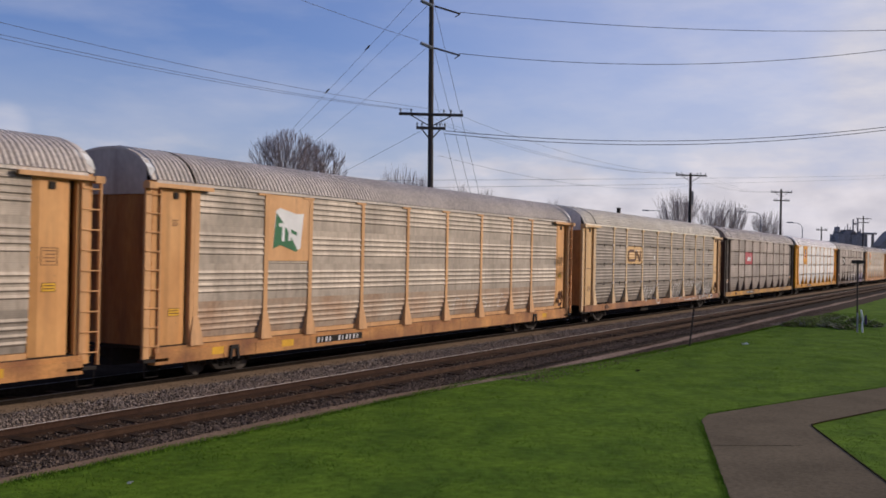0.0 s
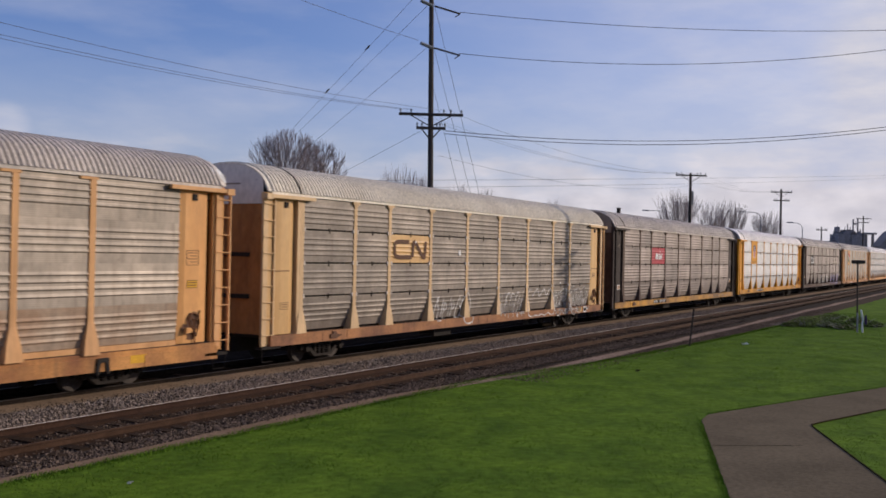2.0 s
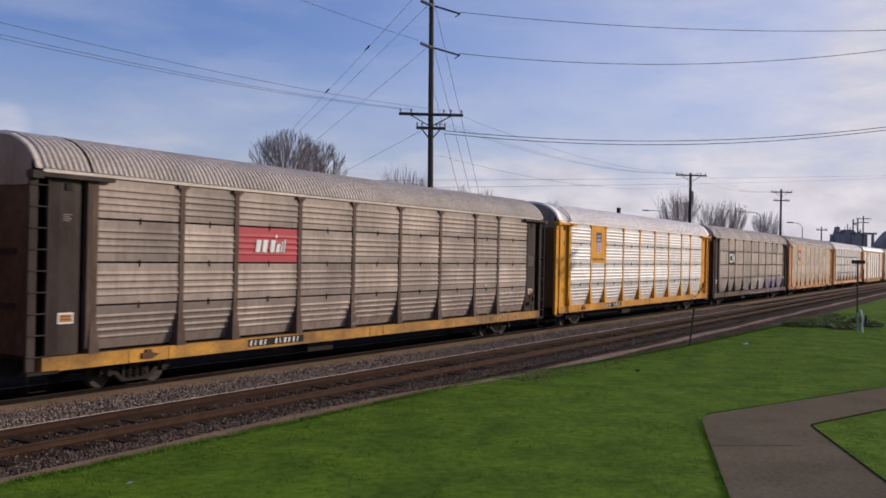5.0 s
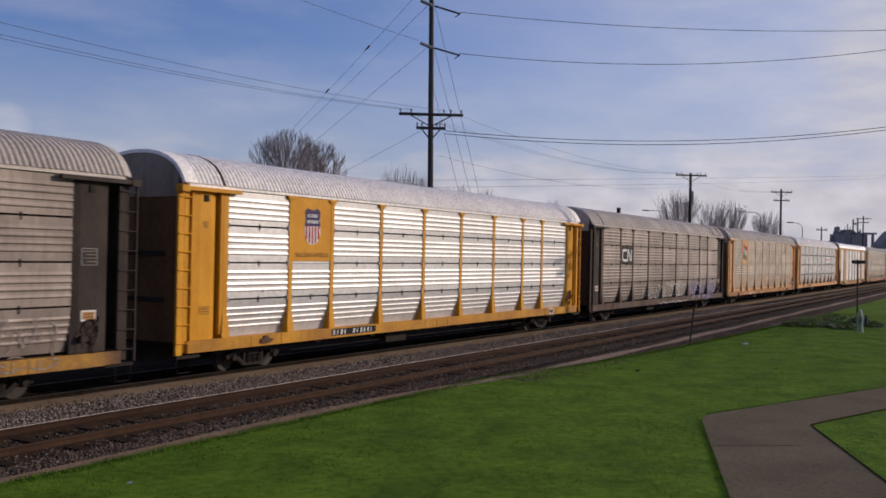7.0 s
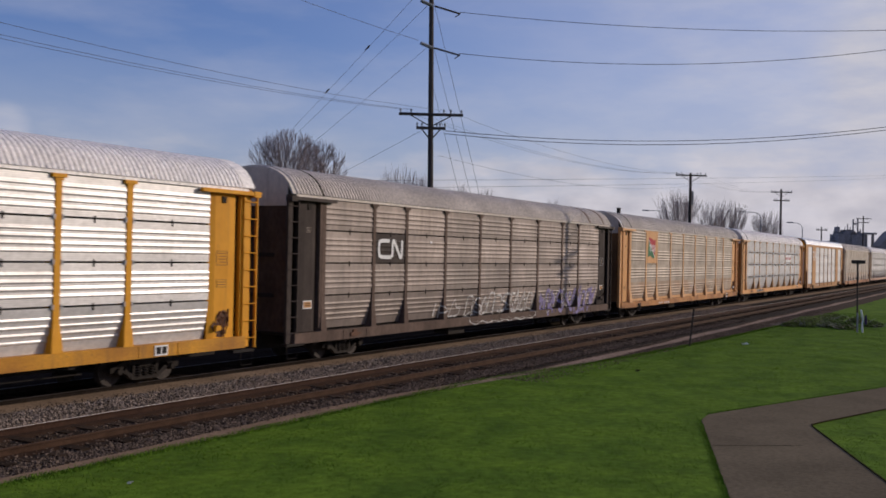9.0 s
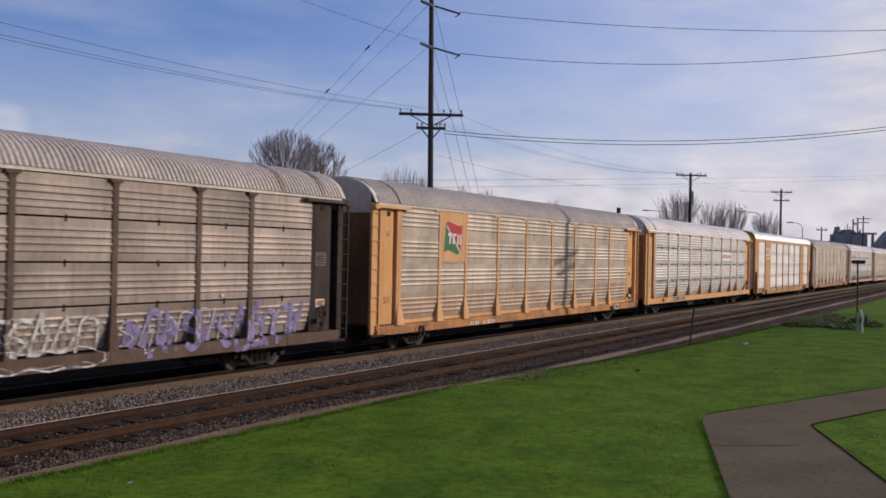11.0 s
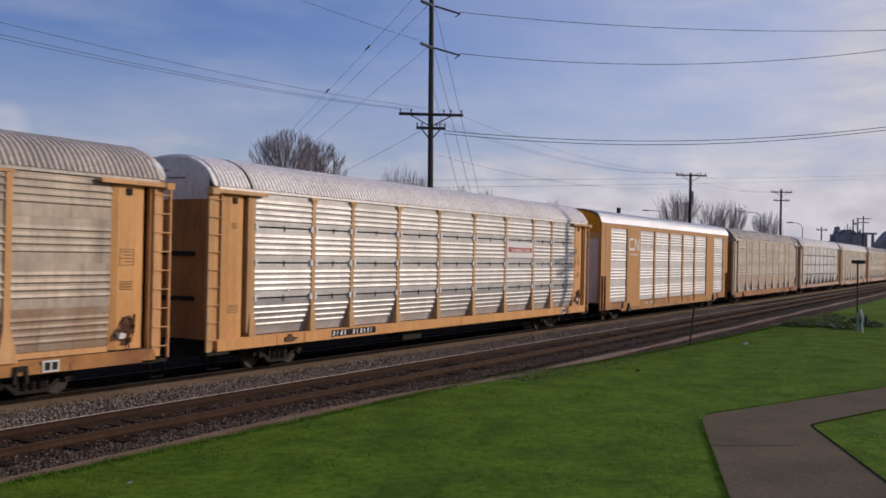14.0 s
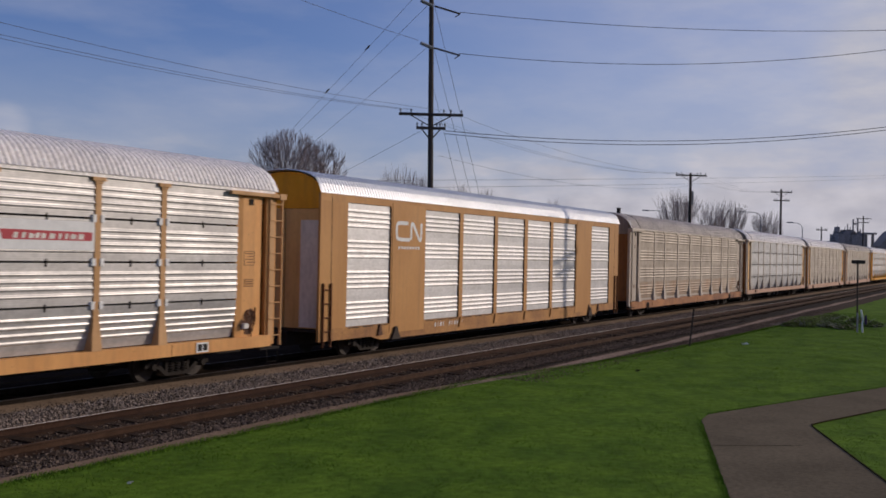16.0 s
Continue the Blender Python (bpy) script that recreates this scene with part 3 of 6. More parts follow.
solid("ground", g, M["dirt"], "brown bare earth under and beyond the tracks", "ground", kind="structure")

# lawn: gently uneven turf
g = Geo()
lx = [-150, -60, -30, -15] + [i * 0.8 for i in range(-10, 140)] + [120, 140, 170, 220, 300, 420]
ly = [0.0, 0.03, 0.06, 0.1, 0.15, 0.2, 0.28, 0.36, 0.45, 0.55, 0.7, 0.85, 1.0]
for x in lx:
    e = lawn_edge(x) + 0.16 * noise.noise(Vector((x * 0.9, 3.1, 0)))
    for k in ly:
        y = e - k * (e + 60) if k > 0 else e
        bump = 0.010 * noise.noise(Vector((x * 0.35, y * 0.35, 0.7))) + 0.006 * noise.noise(Vector((x * 1.7, y * 1.7, 4.7)))
        g.v.append((x, y, GROUND + (bump if k > 0 else -0.03)))
n = len(ly)
g.f = [(i * n + j + 1, (i + 1) * n + j + 1, (i + 1) * n + j, i * n + j) for i in range(len(lx) - 1) for j in range(n - 1)]
solid("lawn", g, M["soil"], "short mown green lawn beside the railway", "lawn", kind="structure", smooth=True)

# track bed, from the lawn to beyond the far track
# the bed's dark colour holds the shade between its stones
strip("ballast_bed", M["ballast"], "crushed-rock ballast under the two tracks, darkened for shade between stones", [12.5, 13.3, 13.75, 16.2, 17.2, 17.95], LONG, [-0.22, -0.22, -0.16, -0.16, -0.17, -0.19])
strip("cinder_strip", M["tan_dirt"], "brown cinder strip between ballast and train", [17.82, 17.95, 18.2, 18.53], LONG, [-0.186, -0.152, -0.128, -0.092])
# the train's shade is painted into this oil-dark strip
strip("oily_bed", M["oily_shade"], "oil-dark cinders under the train, its shade in the colour", [18.50, 18.7, 20.4, 21.3, 29.5], LONG, [-0.168, -0.17, -0.17, -0.17, -0.22])
strip("track_dirt", M["mud"], "dark brown dirt between the rails of the empty track", [lambda x: 15.30 + 0.10 * noise.noise(Vector((x * 1.9, 5.0, 0))), lambda x: 15.45 + 0.08 * noise.noise(Vector((x * 1.3, 7.0, 0))), 15.66, 15.85], LONG, [-0.156, -0.128, -0.122, -0.150])
strip("rail_dirt", M["mud"], "dark brown dirt along the near rail", [lambda x: 14.02 + 0.05 * noise.noise(Vector((x * 2.1, 1.0, 0))), 14.2, lambda x: 14.42 + 0.06 * noise.noise(Vector((x * 1.7, 2.0, 0)))], LONG, [-0.156, -0.125, -0.156])
strip("cinder_shoulder", M["dirt"], "dark cinder shoulder between lawn and ballast", [lambda x: lawn_edge(x) - 0.3, 12.75], LONG, [-0.19, -0.185])
def sand_in(x):
    return 11.95 + 0.75 / (1 + math.exp((x - 26) / 1.6)) + 0.05 * math.sin(x * 0.7)


def sand_out(x):
    return 12.35 + 0.72 / (1 + math.exp((x - 26) / 1.6)) + 0.09 * math.sin(x * 0.43) + 0.05 * noise.noise(Vector((x * 1.3, 8.0, 0)))


strip("sandy_edge", M["sand"], "dull brown sandy strip along the ballast edge", [sand_in, sand_out], [x for x in LONG if x <= 24], [-0.165, -0.15])
strip("sandy_edge_pale", M["pale_sand"], "pale pinkish sandy strip along the ballast edge", [sand_in, sand_out], [x for x in LONG if x >= 24], [-0.165, -0.15])

# asphalt path: a broad straight arm that bends to the right
S = 2.44
P_OUT = [(-38.0, -13.99), (15.0, 3.42), (22.0, 5.66), (22.9, 5.72), (24.4, 5.2), (30.9, 2.86), (46.0, -2.6)]
P_IN = [(-35.4, -15.92), (17.5, 1.58), (22.45, 3.46), (22.75, 3.53), (23.2, 3.42), (27.5, 2.0), (44.0, -4.9)]
def worn(line, seed, steps=40):
    """The same border with small bites of turf in it."""
    pts = []
    for (ax, ay), (bx, by) in zip(line, line[1:]):
        for k in range(steps):
            u = k / steps
            x, y = ax + (bx - ax) * u, ay + (by - ay) * u
            pts.append((x + 0.012 * noise.noise(Vector((x * 2.3, y * 2.3, seed))), y + 0.016 * noise.noise(Vector((x * 2.9, y * 2.9, seed + 5)))))
    return pts + [line[-1]]


g = Geo()
border = worn(P_OUT, 1.0)
g.v = [(x, y, GROUND + 0.015) for x, y in border] + [(x, y, GROUND + 0.015) for x, y in worn(P_IN, 2.0)]
n = len(border)
g.f = [(i, n + i, n + i + 1, i + 1) for i in range(n - 1)]
solid("path", g, M["asphalt"], "grey-brown asphalt footpath bending across the lawn", "path", kind="structure")
g = Geo()
for (ax, ay), (bx, by) in zip(P_IN, P_IN[1:]):
    d = Vector((bx - ax, by - ay, 0)).normalized()
    o = Vector((d.y, -d.x, 0)) * 0.022
    a, b = Vector((ax, ay, GROUND + 0.01)), Vector((bx, by, GROUND + 0.01))
    g.add([a - o * 0.3, b - o * 0.3, b + o, a + o] + [p + Vector((0, 0, 0.020)) for p in (a - o * 0.3, b - o * 0.3, b + o, a + o)],
          [(3, 2, 1, 0), (4, 5, 6, 7), (0, 1, 5, 4), (1, 2, 6, 5), (2, 3, 7, 6), (3, 0, 4, 7)])
# a crack across the asphalt at the bend
cr = Geo()
rng = random.Random(8)
pts = [(19.08 + 0.097 * k + rng.gauss(0, 0.012), 4.66 - 0.139 * k + rng.gauss(0, 0.015)) for k in range(11)]
cr.v = [(x + s * 0.014, y, GROUND + 0.019) for x, y in pts for s in (-1, 1)]
cr.f = [(2 * k, 2 * k + 1, 2 * k + 3, 2 * k + 2) for k in range(10)]
solid("path_crack", cr, M["edge"], "dark filled crack across the asphalt path", "crack", kind="structure")
solid("path_edging", g, M["edge"], "dark earthy cut edge along the asphalt path", "edging", kind="structure")


# ---- tracks ----
def railway_track(y, label, tie_mesh, x0, count, deep=0.0):
    tr = thing("railway_track", label, "track", kind="structure", m=pose(0, y, 0))
    for s in (-1, 1):
        g = Geo()
        prof = [(-0.07, -0.17), (0.07, -0.17), (0.07, -0.155), (0.012, -0.13), (0.012, -0.045), (0.036, -0.03), (0.036, -0.006), (-0.036, -0.006), (-0.036, -0.03), (-0.012, -0.045), (-0.012, -0.13), (-0.07, -0.155)]
        k = len(prof)
        g.v = [(x, s * 0.7535 + a, b) for x in (-160, 900) for a, b in prof]
        g.f = [(i, (i + 1) % k, k + (i + 1) % k, k + i) for i in range(k)]
        # rails under the train are coloured black for its shade
        part("rail", g, M["rust_head" if y < 16 and s < 0 else "rail" if y < 16 else "oily_shade"], tr, "rust-brown steel rail")
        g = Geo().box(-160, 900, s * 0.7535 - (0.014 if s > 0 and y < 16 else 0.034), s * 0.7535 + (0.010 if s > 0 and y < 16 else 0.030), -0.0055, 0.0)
        # one rail of the empty track has its shine painted as a pale line
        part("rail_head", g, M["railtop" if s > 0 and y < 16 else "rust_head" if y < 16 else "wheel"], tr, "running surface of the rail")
    for i in range(count):
        part("tie", tie_mesh, None, tr, m=pose(x0 + i * 0.53 + random.uniform(-0.07, 0.07), random.uniform(-0.10, 0.10), -0.136 - deep + random.uniform(-0.020, 0.012), random.uniform(-0.6, 0.6), 0, random.uniform(-3.0, 3.0)))
    return tr


tie_mesh = Geo().box(-0.115, 0.115, -1.3, 1.3, -0.16, 0.0).mesh("tie", M["tie"])
near_track = railway_track(NEAR_Y, "rusty empty railway track on dark timber ties", tie_mesh, 6.0, 290)
g = Geo()
for i in range(290, 700):
    g.box(6 + i * 0.53 - 0.115, 6 + i * 0.53 + 0.115, -1.3, 1.3, -0.3, -0.155)
tagged(part("far_ties", g, M["tie"], near_track), kind="stuff")
far_track = railway_track(TRACK_Y, "railway track under the passing train", tie_mesh, 8.0, 120, 0.03)


# ---- autorack cars ----
BAYS = [-11.80, -9.03, -6.98, -4.2, -1.4, 1.4, 4.2, 6.98, 9.03, 11.78]
ROWS = [0.95, 1.97, 2.94, 3.92, 4.86]
SIDE = 1.525
cache = {}


def car_x(i):
    """Where the middle of a car stands at the start; the smooth car is coupled with a longer gap."""
    return 31.45 + PITCH * (i - 1) + (0.30 if i == 8 else 0.48 if i > 8 else 0.0)




def lean_in(z, rec):
    """How far the lowest sheets curve in under the side at a height."""
    return rec * max(0.0, min(1.0, (1.93 - z) / 0.95)) ** 1.15


def corrugated(w, h, mat, key, ridges=4, depth=0.024, z0=9.0, rec=0.0, up=0.0):
    """One pressed sheet, corner at the origin, ridges towards -y; the lowest row curves inwards."""
    rec = rec if z0 < 1.2 else 0.0
    k = ("sheet", round(w, 3), round(h, 3), key, ridges, depth, round(rec, 2), up)
    if k not in cache:
        prof = [(0.0, 0.0), (h * 0.1, 0.0)]
        for i in range(ridges):
            c = h - 0.725 + up + 0.158 * i
            prof += [(c + (0.070 if a > 0 else 0.034) * a, -depth * 0.5 * (1 + math.cos(math.pi * max(-1, min(1, a))))) for a in (-1.08, -1, -0.62, -0.3, 0, 0.25, 0.5, 0.75, 1, 1.04)]
        prof.append((h, 0.0))
        prof = [(z, y + lean_in(z0 + z, rec)) for z, y in prof]
        n = len(prof)
        back = 0.02 + lean_in(z0, rec)
        g = Geo()
        g.v = [(x, y, z) for x in (0.0, w) for z, y in prof] + [(0, back, 0), (0, back, h), (w, back, 0), (w, back, h)]
        g.f = [(i, n + i, n + i + 1, i + 1) for i in range(n - 1)]
        b = 2 * n
        g.f += [(b + 2, b, b + 1, b + 3), tuple(range(n)) + (b + 1, b), tuple(range(2 * n - 1, n - 1, -1)) + (b + 2, b + 3), (0, b, b + 2, n), (n - 1, 2 * n - 1, b + 3, b + 1)]
        me = g.mesh("panel", mat)
        me.polygons.foreach_set("use_smooth", [True] * len(me.polygons))
        me.set_sharp_from_angle(angle=radians(48))
        cache[k] = me
    return cache[k]


def cached(key, mat, make, smooth=False):
    k = (key, mat.name)
    if k not in cache:
        cache[k] = make().mesh(key, mat, smooth)
    return cache[k]


def post_geo(foot=0.23, base=0.885, out=0.08, cap=0.24):
    """A side post with a flared foot; its flanks run back to the sheets that lean in behind it."""
    g = Geo()
    g.box(-0.085, 0.085, -SIDE, -1.22, base, 4.86)
    pts = [(-foot, base), (foot, base), (foot * 0.62 + 0.035, base + 0.34), (0.088, 1.62), (-0.088, 1.62), (-foot * 0.62 - 0.035, base + 0.34)]
    g.add([(x, -SIDE - (out if z < base + 0.1 else 0.004 + out * 0.5 if z < 1.6 else 0.004), z) for x, z in pts] + [(x, -1.30, z) for x, z in pts],
          [(0, 1, 2, 5), (5, 2, 3, 4), (11, 8, 7, 6), (10, 9, 8, 11)] + [((i + 1) % 6, i, 6 + i, 6 + (i + 1) % 6) for i in range(6)])
    if cap:
        g.box(-cap, cap * 0.9, -SIDE - 0.045, -1.42, 4.785, 4.868)
        g.box(-cap * 0.55, cap * 0.55, -SIDE - 0.018, -1.42, 4.73, 4.785)
    else:
        g.box(-0.38, 0.13, -SIDE - 0.012, -1.42, 4.805, 4.868)
    return g


ARCH = [(-1.53, 4.93), (-1.48, 5.04), (-1.37, 5.235), (-1.22, 5.41), (-0.97, 5.57), (-0.64, 5.69), (-0.25, 5.745), (0.25, 5.745), (0.64, 5.69), (0.97, 5.57), (1.22, 5.41), (1.37, 5.235), (1.48, 5.04), (1.53, 4.93)]


FLAT_ARCH = [(-1.52, 5.06), (-1.48, 5.17), (-1.41, 5.34), (-1.30, 5.51), (-1.02, 5.64), (-0.6, 5.73), (-0.2, 5.77), (0.2, 5.77), (0.6, 5.73), (1.02, 5.64), (1.30, 5.51), (1.41, 5.34), (1.48, 5.17), (1.52, 5.06)]


def roof_geo(x0=-13.28, x1=13.28, pitch=0.16, depth=0.066, arch=ARCH):
    g = Geo()
    xs = []
    x = x0
    while x < x1 - 1e-6:
        xs += [(x, 0), (x + pitch * 0.20, 0), (x + pitch * 0.40, 1), (x + pitch * 0.80, 1)]
        x += pitch
    xs.append((x1, 0))
    n = len(arch)
    for x, o in xs:
        for y, z in arch:
            r = math.hypot(y, z - 4.3)
            k = 1 + o * depth / r
            g.v.append((x, y * k, 4.3 + (z - 4.3) * k))
    g.f = [(i * n + j, i * n + j + 1, (i + 1) * n + j + 1, (i + 1) * n + j) for i in range(len(xs) - 1) for j in range(n - 1)]
    return g


def roof_band(x0, x1, lift=0.03):
    g = Geo()
    n = len(ARCH)
    for x in (x0, x1):
        for y, z in ARCH:
            k = 1 + lift / math.hypot(y, z - 4.3)
            g.v.append((x, y * k, 4.3 + (z - 4.3) * k))
    for x in (x0, x1):
        for y, z in ARCH:
            k = 1 - 0.02 / math.hypot(y, z - 4.3)
            g.v.append((x, y * k, 4.3 + (z - 4.3) * k))
    g.f = [(j, j + 1, n + j + 1, n + j) for j in range(n - 1)] + [(3 * n + j, 3 * n + j + 1, 2 * n + j + 1, 2 * n + j) for j in range(n - 1)]
    g.f += [(2 * n + j, 2 * n + j + 1, j + 1, j) for j in range(n - 1)] + [(n + j, n + j + 1, 3 * n + j + 1, 3 * n + j) for j in range(n - 1)]
    return g


def ladder_geo(x0, x1, plate):
    """Two rails and nine rungs; one rail is a broad plate."""
    g = Geo()
    a, b = (0.20, 0.05) if plate < 0 else (0.045, 0.20)
    g.box(x0, x0 + a, -1.53, -1.46, 0.66, 4.74)
    g.box(x1 - b, x1, -1.53, -1.46, 0.80, 4.74)
    z = 0.95
    while z < 4.7:
        g.tube((x0 + 0.03, -1.545, z), (x1 - 0.02, -1.545, z), 0.015)
        z += 0.455
    return g


def door_geo(x0, x1):
    g = Geo()
    pts = [(x0, -1.45), (x0 + 0.30, -1.49), (x1 - 0.20, -1.49), (x1, -1.44)]
    z0, z1 = 0.95, 4.74
    g.v = [(x, y, z) for z in (z0, z1) for x, y in pts] + [(x, y + 0.06, z) for z in (z0, z1) for x, y in pts]
    g.f = [(i, i + 1, 4 + i + 1, 4 + i) for i in range(3)] + [(8 + i, 12 + i, 13 + i, 9 + i) for i in range(3)]
    g.f += [(0, 4, 12, 8), (3, 11, 15, 7), (4, 5, 6, 7, 15, 14, 13, 12), (0, 8, 9, 10, 11, 3, 2, 1)]
    return g


def truck_geo():
    """Cast side frames with an upper and a lower chord, journal boxes and coil springs, and the bolster between them."""
    g = Geo()
    for s in (-1, 1):
        y0, y1 = (-1.10, -0.98) if s < 0 else (0.98, 1.10)
        g.slab([(-1.12, 0.34), (-0.60, 0.50), (0.60, 0.50), (1.12, 0.34), (1.12, 0.47), (0.55, 0.63), (-0.55, 0.63), (-1.12, 0.47)], y0, y1)
        g.slab([(-0.74, 0.36), (-0.42, 0.13), (0.42, 0.13), (0.74, 0.36), (0.64, 0.42), (0.36, 0.21), (-0.36, 0.21), (-0.64, 0.42)], y0, y1)
        for x in (-0.42, 0.34):
            g.box(x, x + 0.08, y0 + 0.01, y1 - 0.01, 0.21, 0.50)
        for x in (-0.87, 0.87):
            g.tube((x, s * 1.0, 0.38), (x, s * 1.17, 0.38), 0.11, 0.085, 10)
            g.box(x - 0.13, x + 0.13, y0 - 0.01, y1 + 0.01, 0.36, 0.50)
        for x in (-0.22, 0.0, 0.22):
            for k in range(4):
                g.tube((x, s * 1.07, 0.215 + 0.062 * k), (x, s * 1.07, 0.25 + 0.062 * k), 0.085, n=8)
    g.box(-0.2, 0.2, -1.08, 1.08, 0.44, 0.60)
    return g


def wheelset_geo():
    g = Geo()
    for s in (-1, 1):
        g.tube((0, s * 0.685, 0), (0, s * 0.715, 0), 0.39, n=24)
        g.tube((0, s * 0.715, 0), (0, s * 0.80, 0), 0.362, 0.355, n=24)
        g.tube((0, s * 0.80, 0), (0, s * 0.84, 0), 0.12, 0.10, n=12)
        for i in range(5):
            a = 2 * math.pi * i / 5
            g.tube((0.20 * math.cos(a), s * 0.80, 0.20 * math.sin(a)), (0.20 * math.cos(a), s * 0.808, 0.20 * math.sin(a)), 0.05, n=6)
    g.tube((0, -0.98, 0), (0, 0.98, 0), 0.08, n=8)
    return g


HALF_TURN = pose(0, 0, 0, 0, 0, 180)
NOTURN = Matrix.Identity(4)
wheels = []


LIE = dict(bays=(), foot=0.23, out=0.08, rec=0.1, top=0.93)


def skin(x, z, lift):
    """How far out the side lies at a place: sill, foot of a post, post or sheet."""
    near = min(abs(x - b) for b in LIE["bays"])
    up = max(0.0, min(1.0, (1.62 - z) / 0.70))
    if z < LIE["top"]:
        y = -1.566
    elif near < 0.10 + up * (LIE["foot"] - 0.085):
        y = -SIDE - LIE["out"] * up - 0.008
    else:
        y = -1.525 + lean_in(z, LIE["rec"])
    return y - lift


def bubbles(rng, x0, x1, z0, z1, count):
    """Fat filled shapes with thin outlines, without letters."""
    made = []
    w = (x1 - x0) / count
    for i in range(count):
        cx, cz = x0 + w * (i + 0.5), (z0 + z1) / 2 + rng.uniform(-0.08, 0.08)
        a, b, e = w * rng.uniform(0.42, 0.55), (z1 - z0) / 2 * rng.uniform(0.8, 1.05), rng.uniform(0.55, 0.9)
        ph = [rng.uniform(0, 6.28) for _ in range(3)]
        rim = []
        for k in range(40):
            t = 2 * math.pi * k / 40
            q = 1 + 0.10 * math.sin(3 * t + ph[0]) + 0.07 * math.sin(5 * t + ph[1])
            c, s = math.cos(t), math.sin(t)
            rim.append((cx + a * q * math.copysign(abs(c) ** e, c), cz + b * q * math.copysign(abs(s) ** e, s)))
        rows = 7
        g = Geo()
        for j in range(rows):
            f = 1 - j / rows
            g.v += [(cx + (x - cx) * f, skin(cx + (x - cx) * f, cz + (z - cz) * f, 0.0), cz + (z - cz) * f) for x, z in rim]
        g.f = [(j * 40 + k, j * 40 + (k + 1) % 40, (j + 1) * 40 + (k + 1) % 40, (j + 1) * 40 + k) for j in range(rows - 1) for k in range(40)] + [tuple(range((rows - 1) * 40, rows * 40))]
        made.append(("fill", g))
        for mat, f, r in (("outline", 1.0, 0.013), ("spray", 1.08, 0.016)):
            made.append((mat, ribbon([(cx + (x - cx) * f, cz + (z - cz) * f) for x, z in rim + rim[:1]], r, 0.004)))
    return made


def ribbon(pts, r, lift):
    g = Geo()
    for k, (ax, az) in enumerate(pts):
        (px, pz), (qx, qz) = pts[max(k - 1, 0)], pts[min(k + 1, len(pts) - 1)]
        dx, dz = qx - px, qz - pz
        l = math.hypot(dx, dz) or 1
        ox, oz = -dz / l * r, dx / l * r
        y = skin(ax, az, lift)
        g.v += [(ax - ox, y, az - oz), (ax + ox, y, az + oz)]
    g.f = [(2 * k, 2 * k + 2, 2 * k + 3, 2 * k + 1) for k in range(len(pts) - 1)]
    return g


def rounded(pts, n=5):
    """The same line with its corners cut round."""
    outp = [pts[0]]
    for (ax, az), (bx, bz), (cx, cz) in zip(pts, pts[1:], pts[2:]):
        p, q = (bx + (ax - bx) * 0.35, bz + (az - bz) * 0.35), (bx + (cx - bx) * 0.35, bz + (cz - bz) * 0.35)
        for k in range(n + 1):
            u = k / n
            outp.append(((1 - u) ** 2 * p[0] + 2 * u * (1 - u) * bx + u * u * q[0], (1 - u) ** 2 * p[1] + 2 * u * (1 - u) * bz + u * u * q[1]))
    outp.append(pts[-1])
    # short steps, so that the line follows the side
    fine = []
    for (ax, az), (bx, bz) in zip(outp, outp[1:]):
        m = max(1, int(math.hypot(bx - ax, bz - az) / 0.05))
        fine += [(ax + (bx - ax) * k / m, az + (bz - az) * k / m) for k in range(m)]
    return fine + [outp[-1]]


def scribble(rng, x0, x1, z0, z1, count, r=0.022):
    """Sprayed staves, arches, zigzags and hooks, without letters, each a ribbon of its own."""
    strokes = []
    w, h = (x1 - x0) / count, z1 - z0
    for i in range(count):
        a, b = x0 + w * (i + rng.uniform(0.0, 0.15)), x0 + w * (i + rng.uniform(0.8, 1.1))
        lo, hi = z0 + h * rng.uniform(0.0, 0.18), z1 - h * rng.uniform(0.0, 0.25)
        m, c = (a + b) / 2, (lo + hi) / 2
        kind = rng.choice(("arch", "stave", "zigzag", "hook", "arch", "peak"))
        lines = {"arch": [[(a, lo), (a + 0.02, hi), (b - 0.03, hi - 0.05 * h), (b, lo + 0.05 * h)]],
                 "stave": [[(a, lo + 0.1 * h), (a + 0.04, hi)], [(m, lo), (m - 0.03, hi - 0.1 * h), (b, c), (m, c - 0.1 * h)]],
                 "zigzag": [[(a, hi), (a + 0.25 * w, lo), (m, hi - 0.2 * h), (b - 0.2 * w, lo + 0.05 * h), (b, hi)]],
                 "hook": [[(b, hi - 0.1 * h), (m, hi), (a, c + 0.1 * h), (b, c - 0.1 * h), (m, lo), (a, lo + 0.12 * h)]],
                 "peak": [[(a, lo), (a + 0.12 * w, c), (m, hi + 0.1 * h), (m + 0.1 * w, c), (b, c + 0.12 * h), (b - 0.1 * w, lo), (a, lo)]]}[kind]
        for line in lines:
            strokes.append(ribbon(rounded([(x + rng.gauss(0, 0.02), z + rng.gauss(0, 0.02)) for x, z in line]), r * rng.uniform(0.8, 1.2), 0.008))
    return strokes


def contour(rng, x0, x1, z0, z1, peaks, r):
    """One sprayed outline round a whole tag: peaks above, a wavy foot below."""
    pts = []
    for k in range(2 * peaks + 1):
        pts.append((x0 + (x1 - x0) * k / (2 * peaks), (z1 if k % 2 else z1 - 0.34 * (z1 - z0)) + rng.gauss(0, 0.03)))
    for k in range(2 * peaks, -1, -1):
        pts.append((x0 + (x1 - x0) * k / (2 * peaks) + 0.04, (z0 if k % 2 else z0 + 0.12) + rng.gauss(0, 0.02)))
    return ribbon(rounded(pts + pts[:1]), r, 0.008)


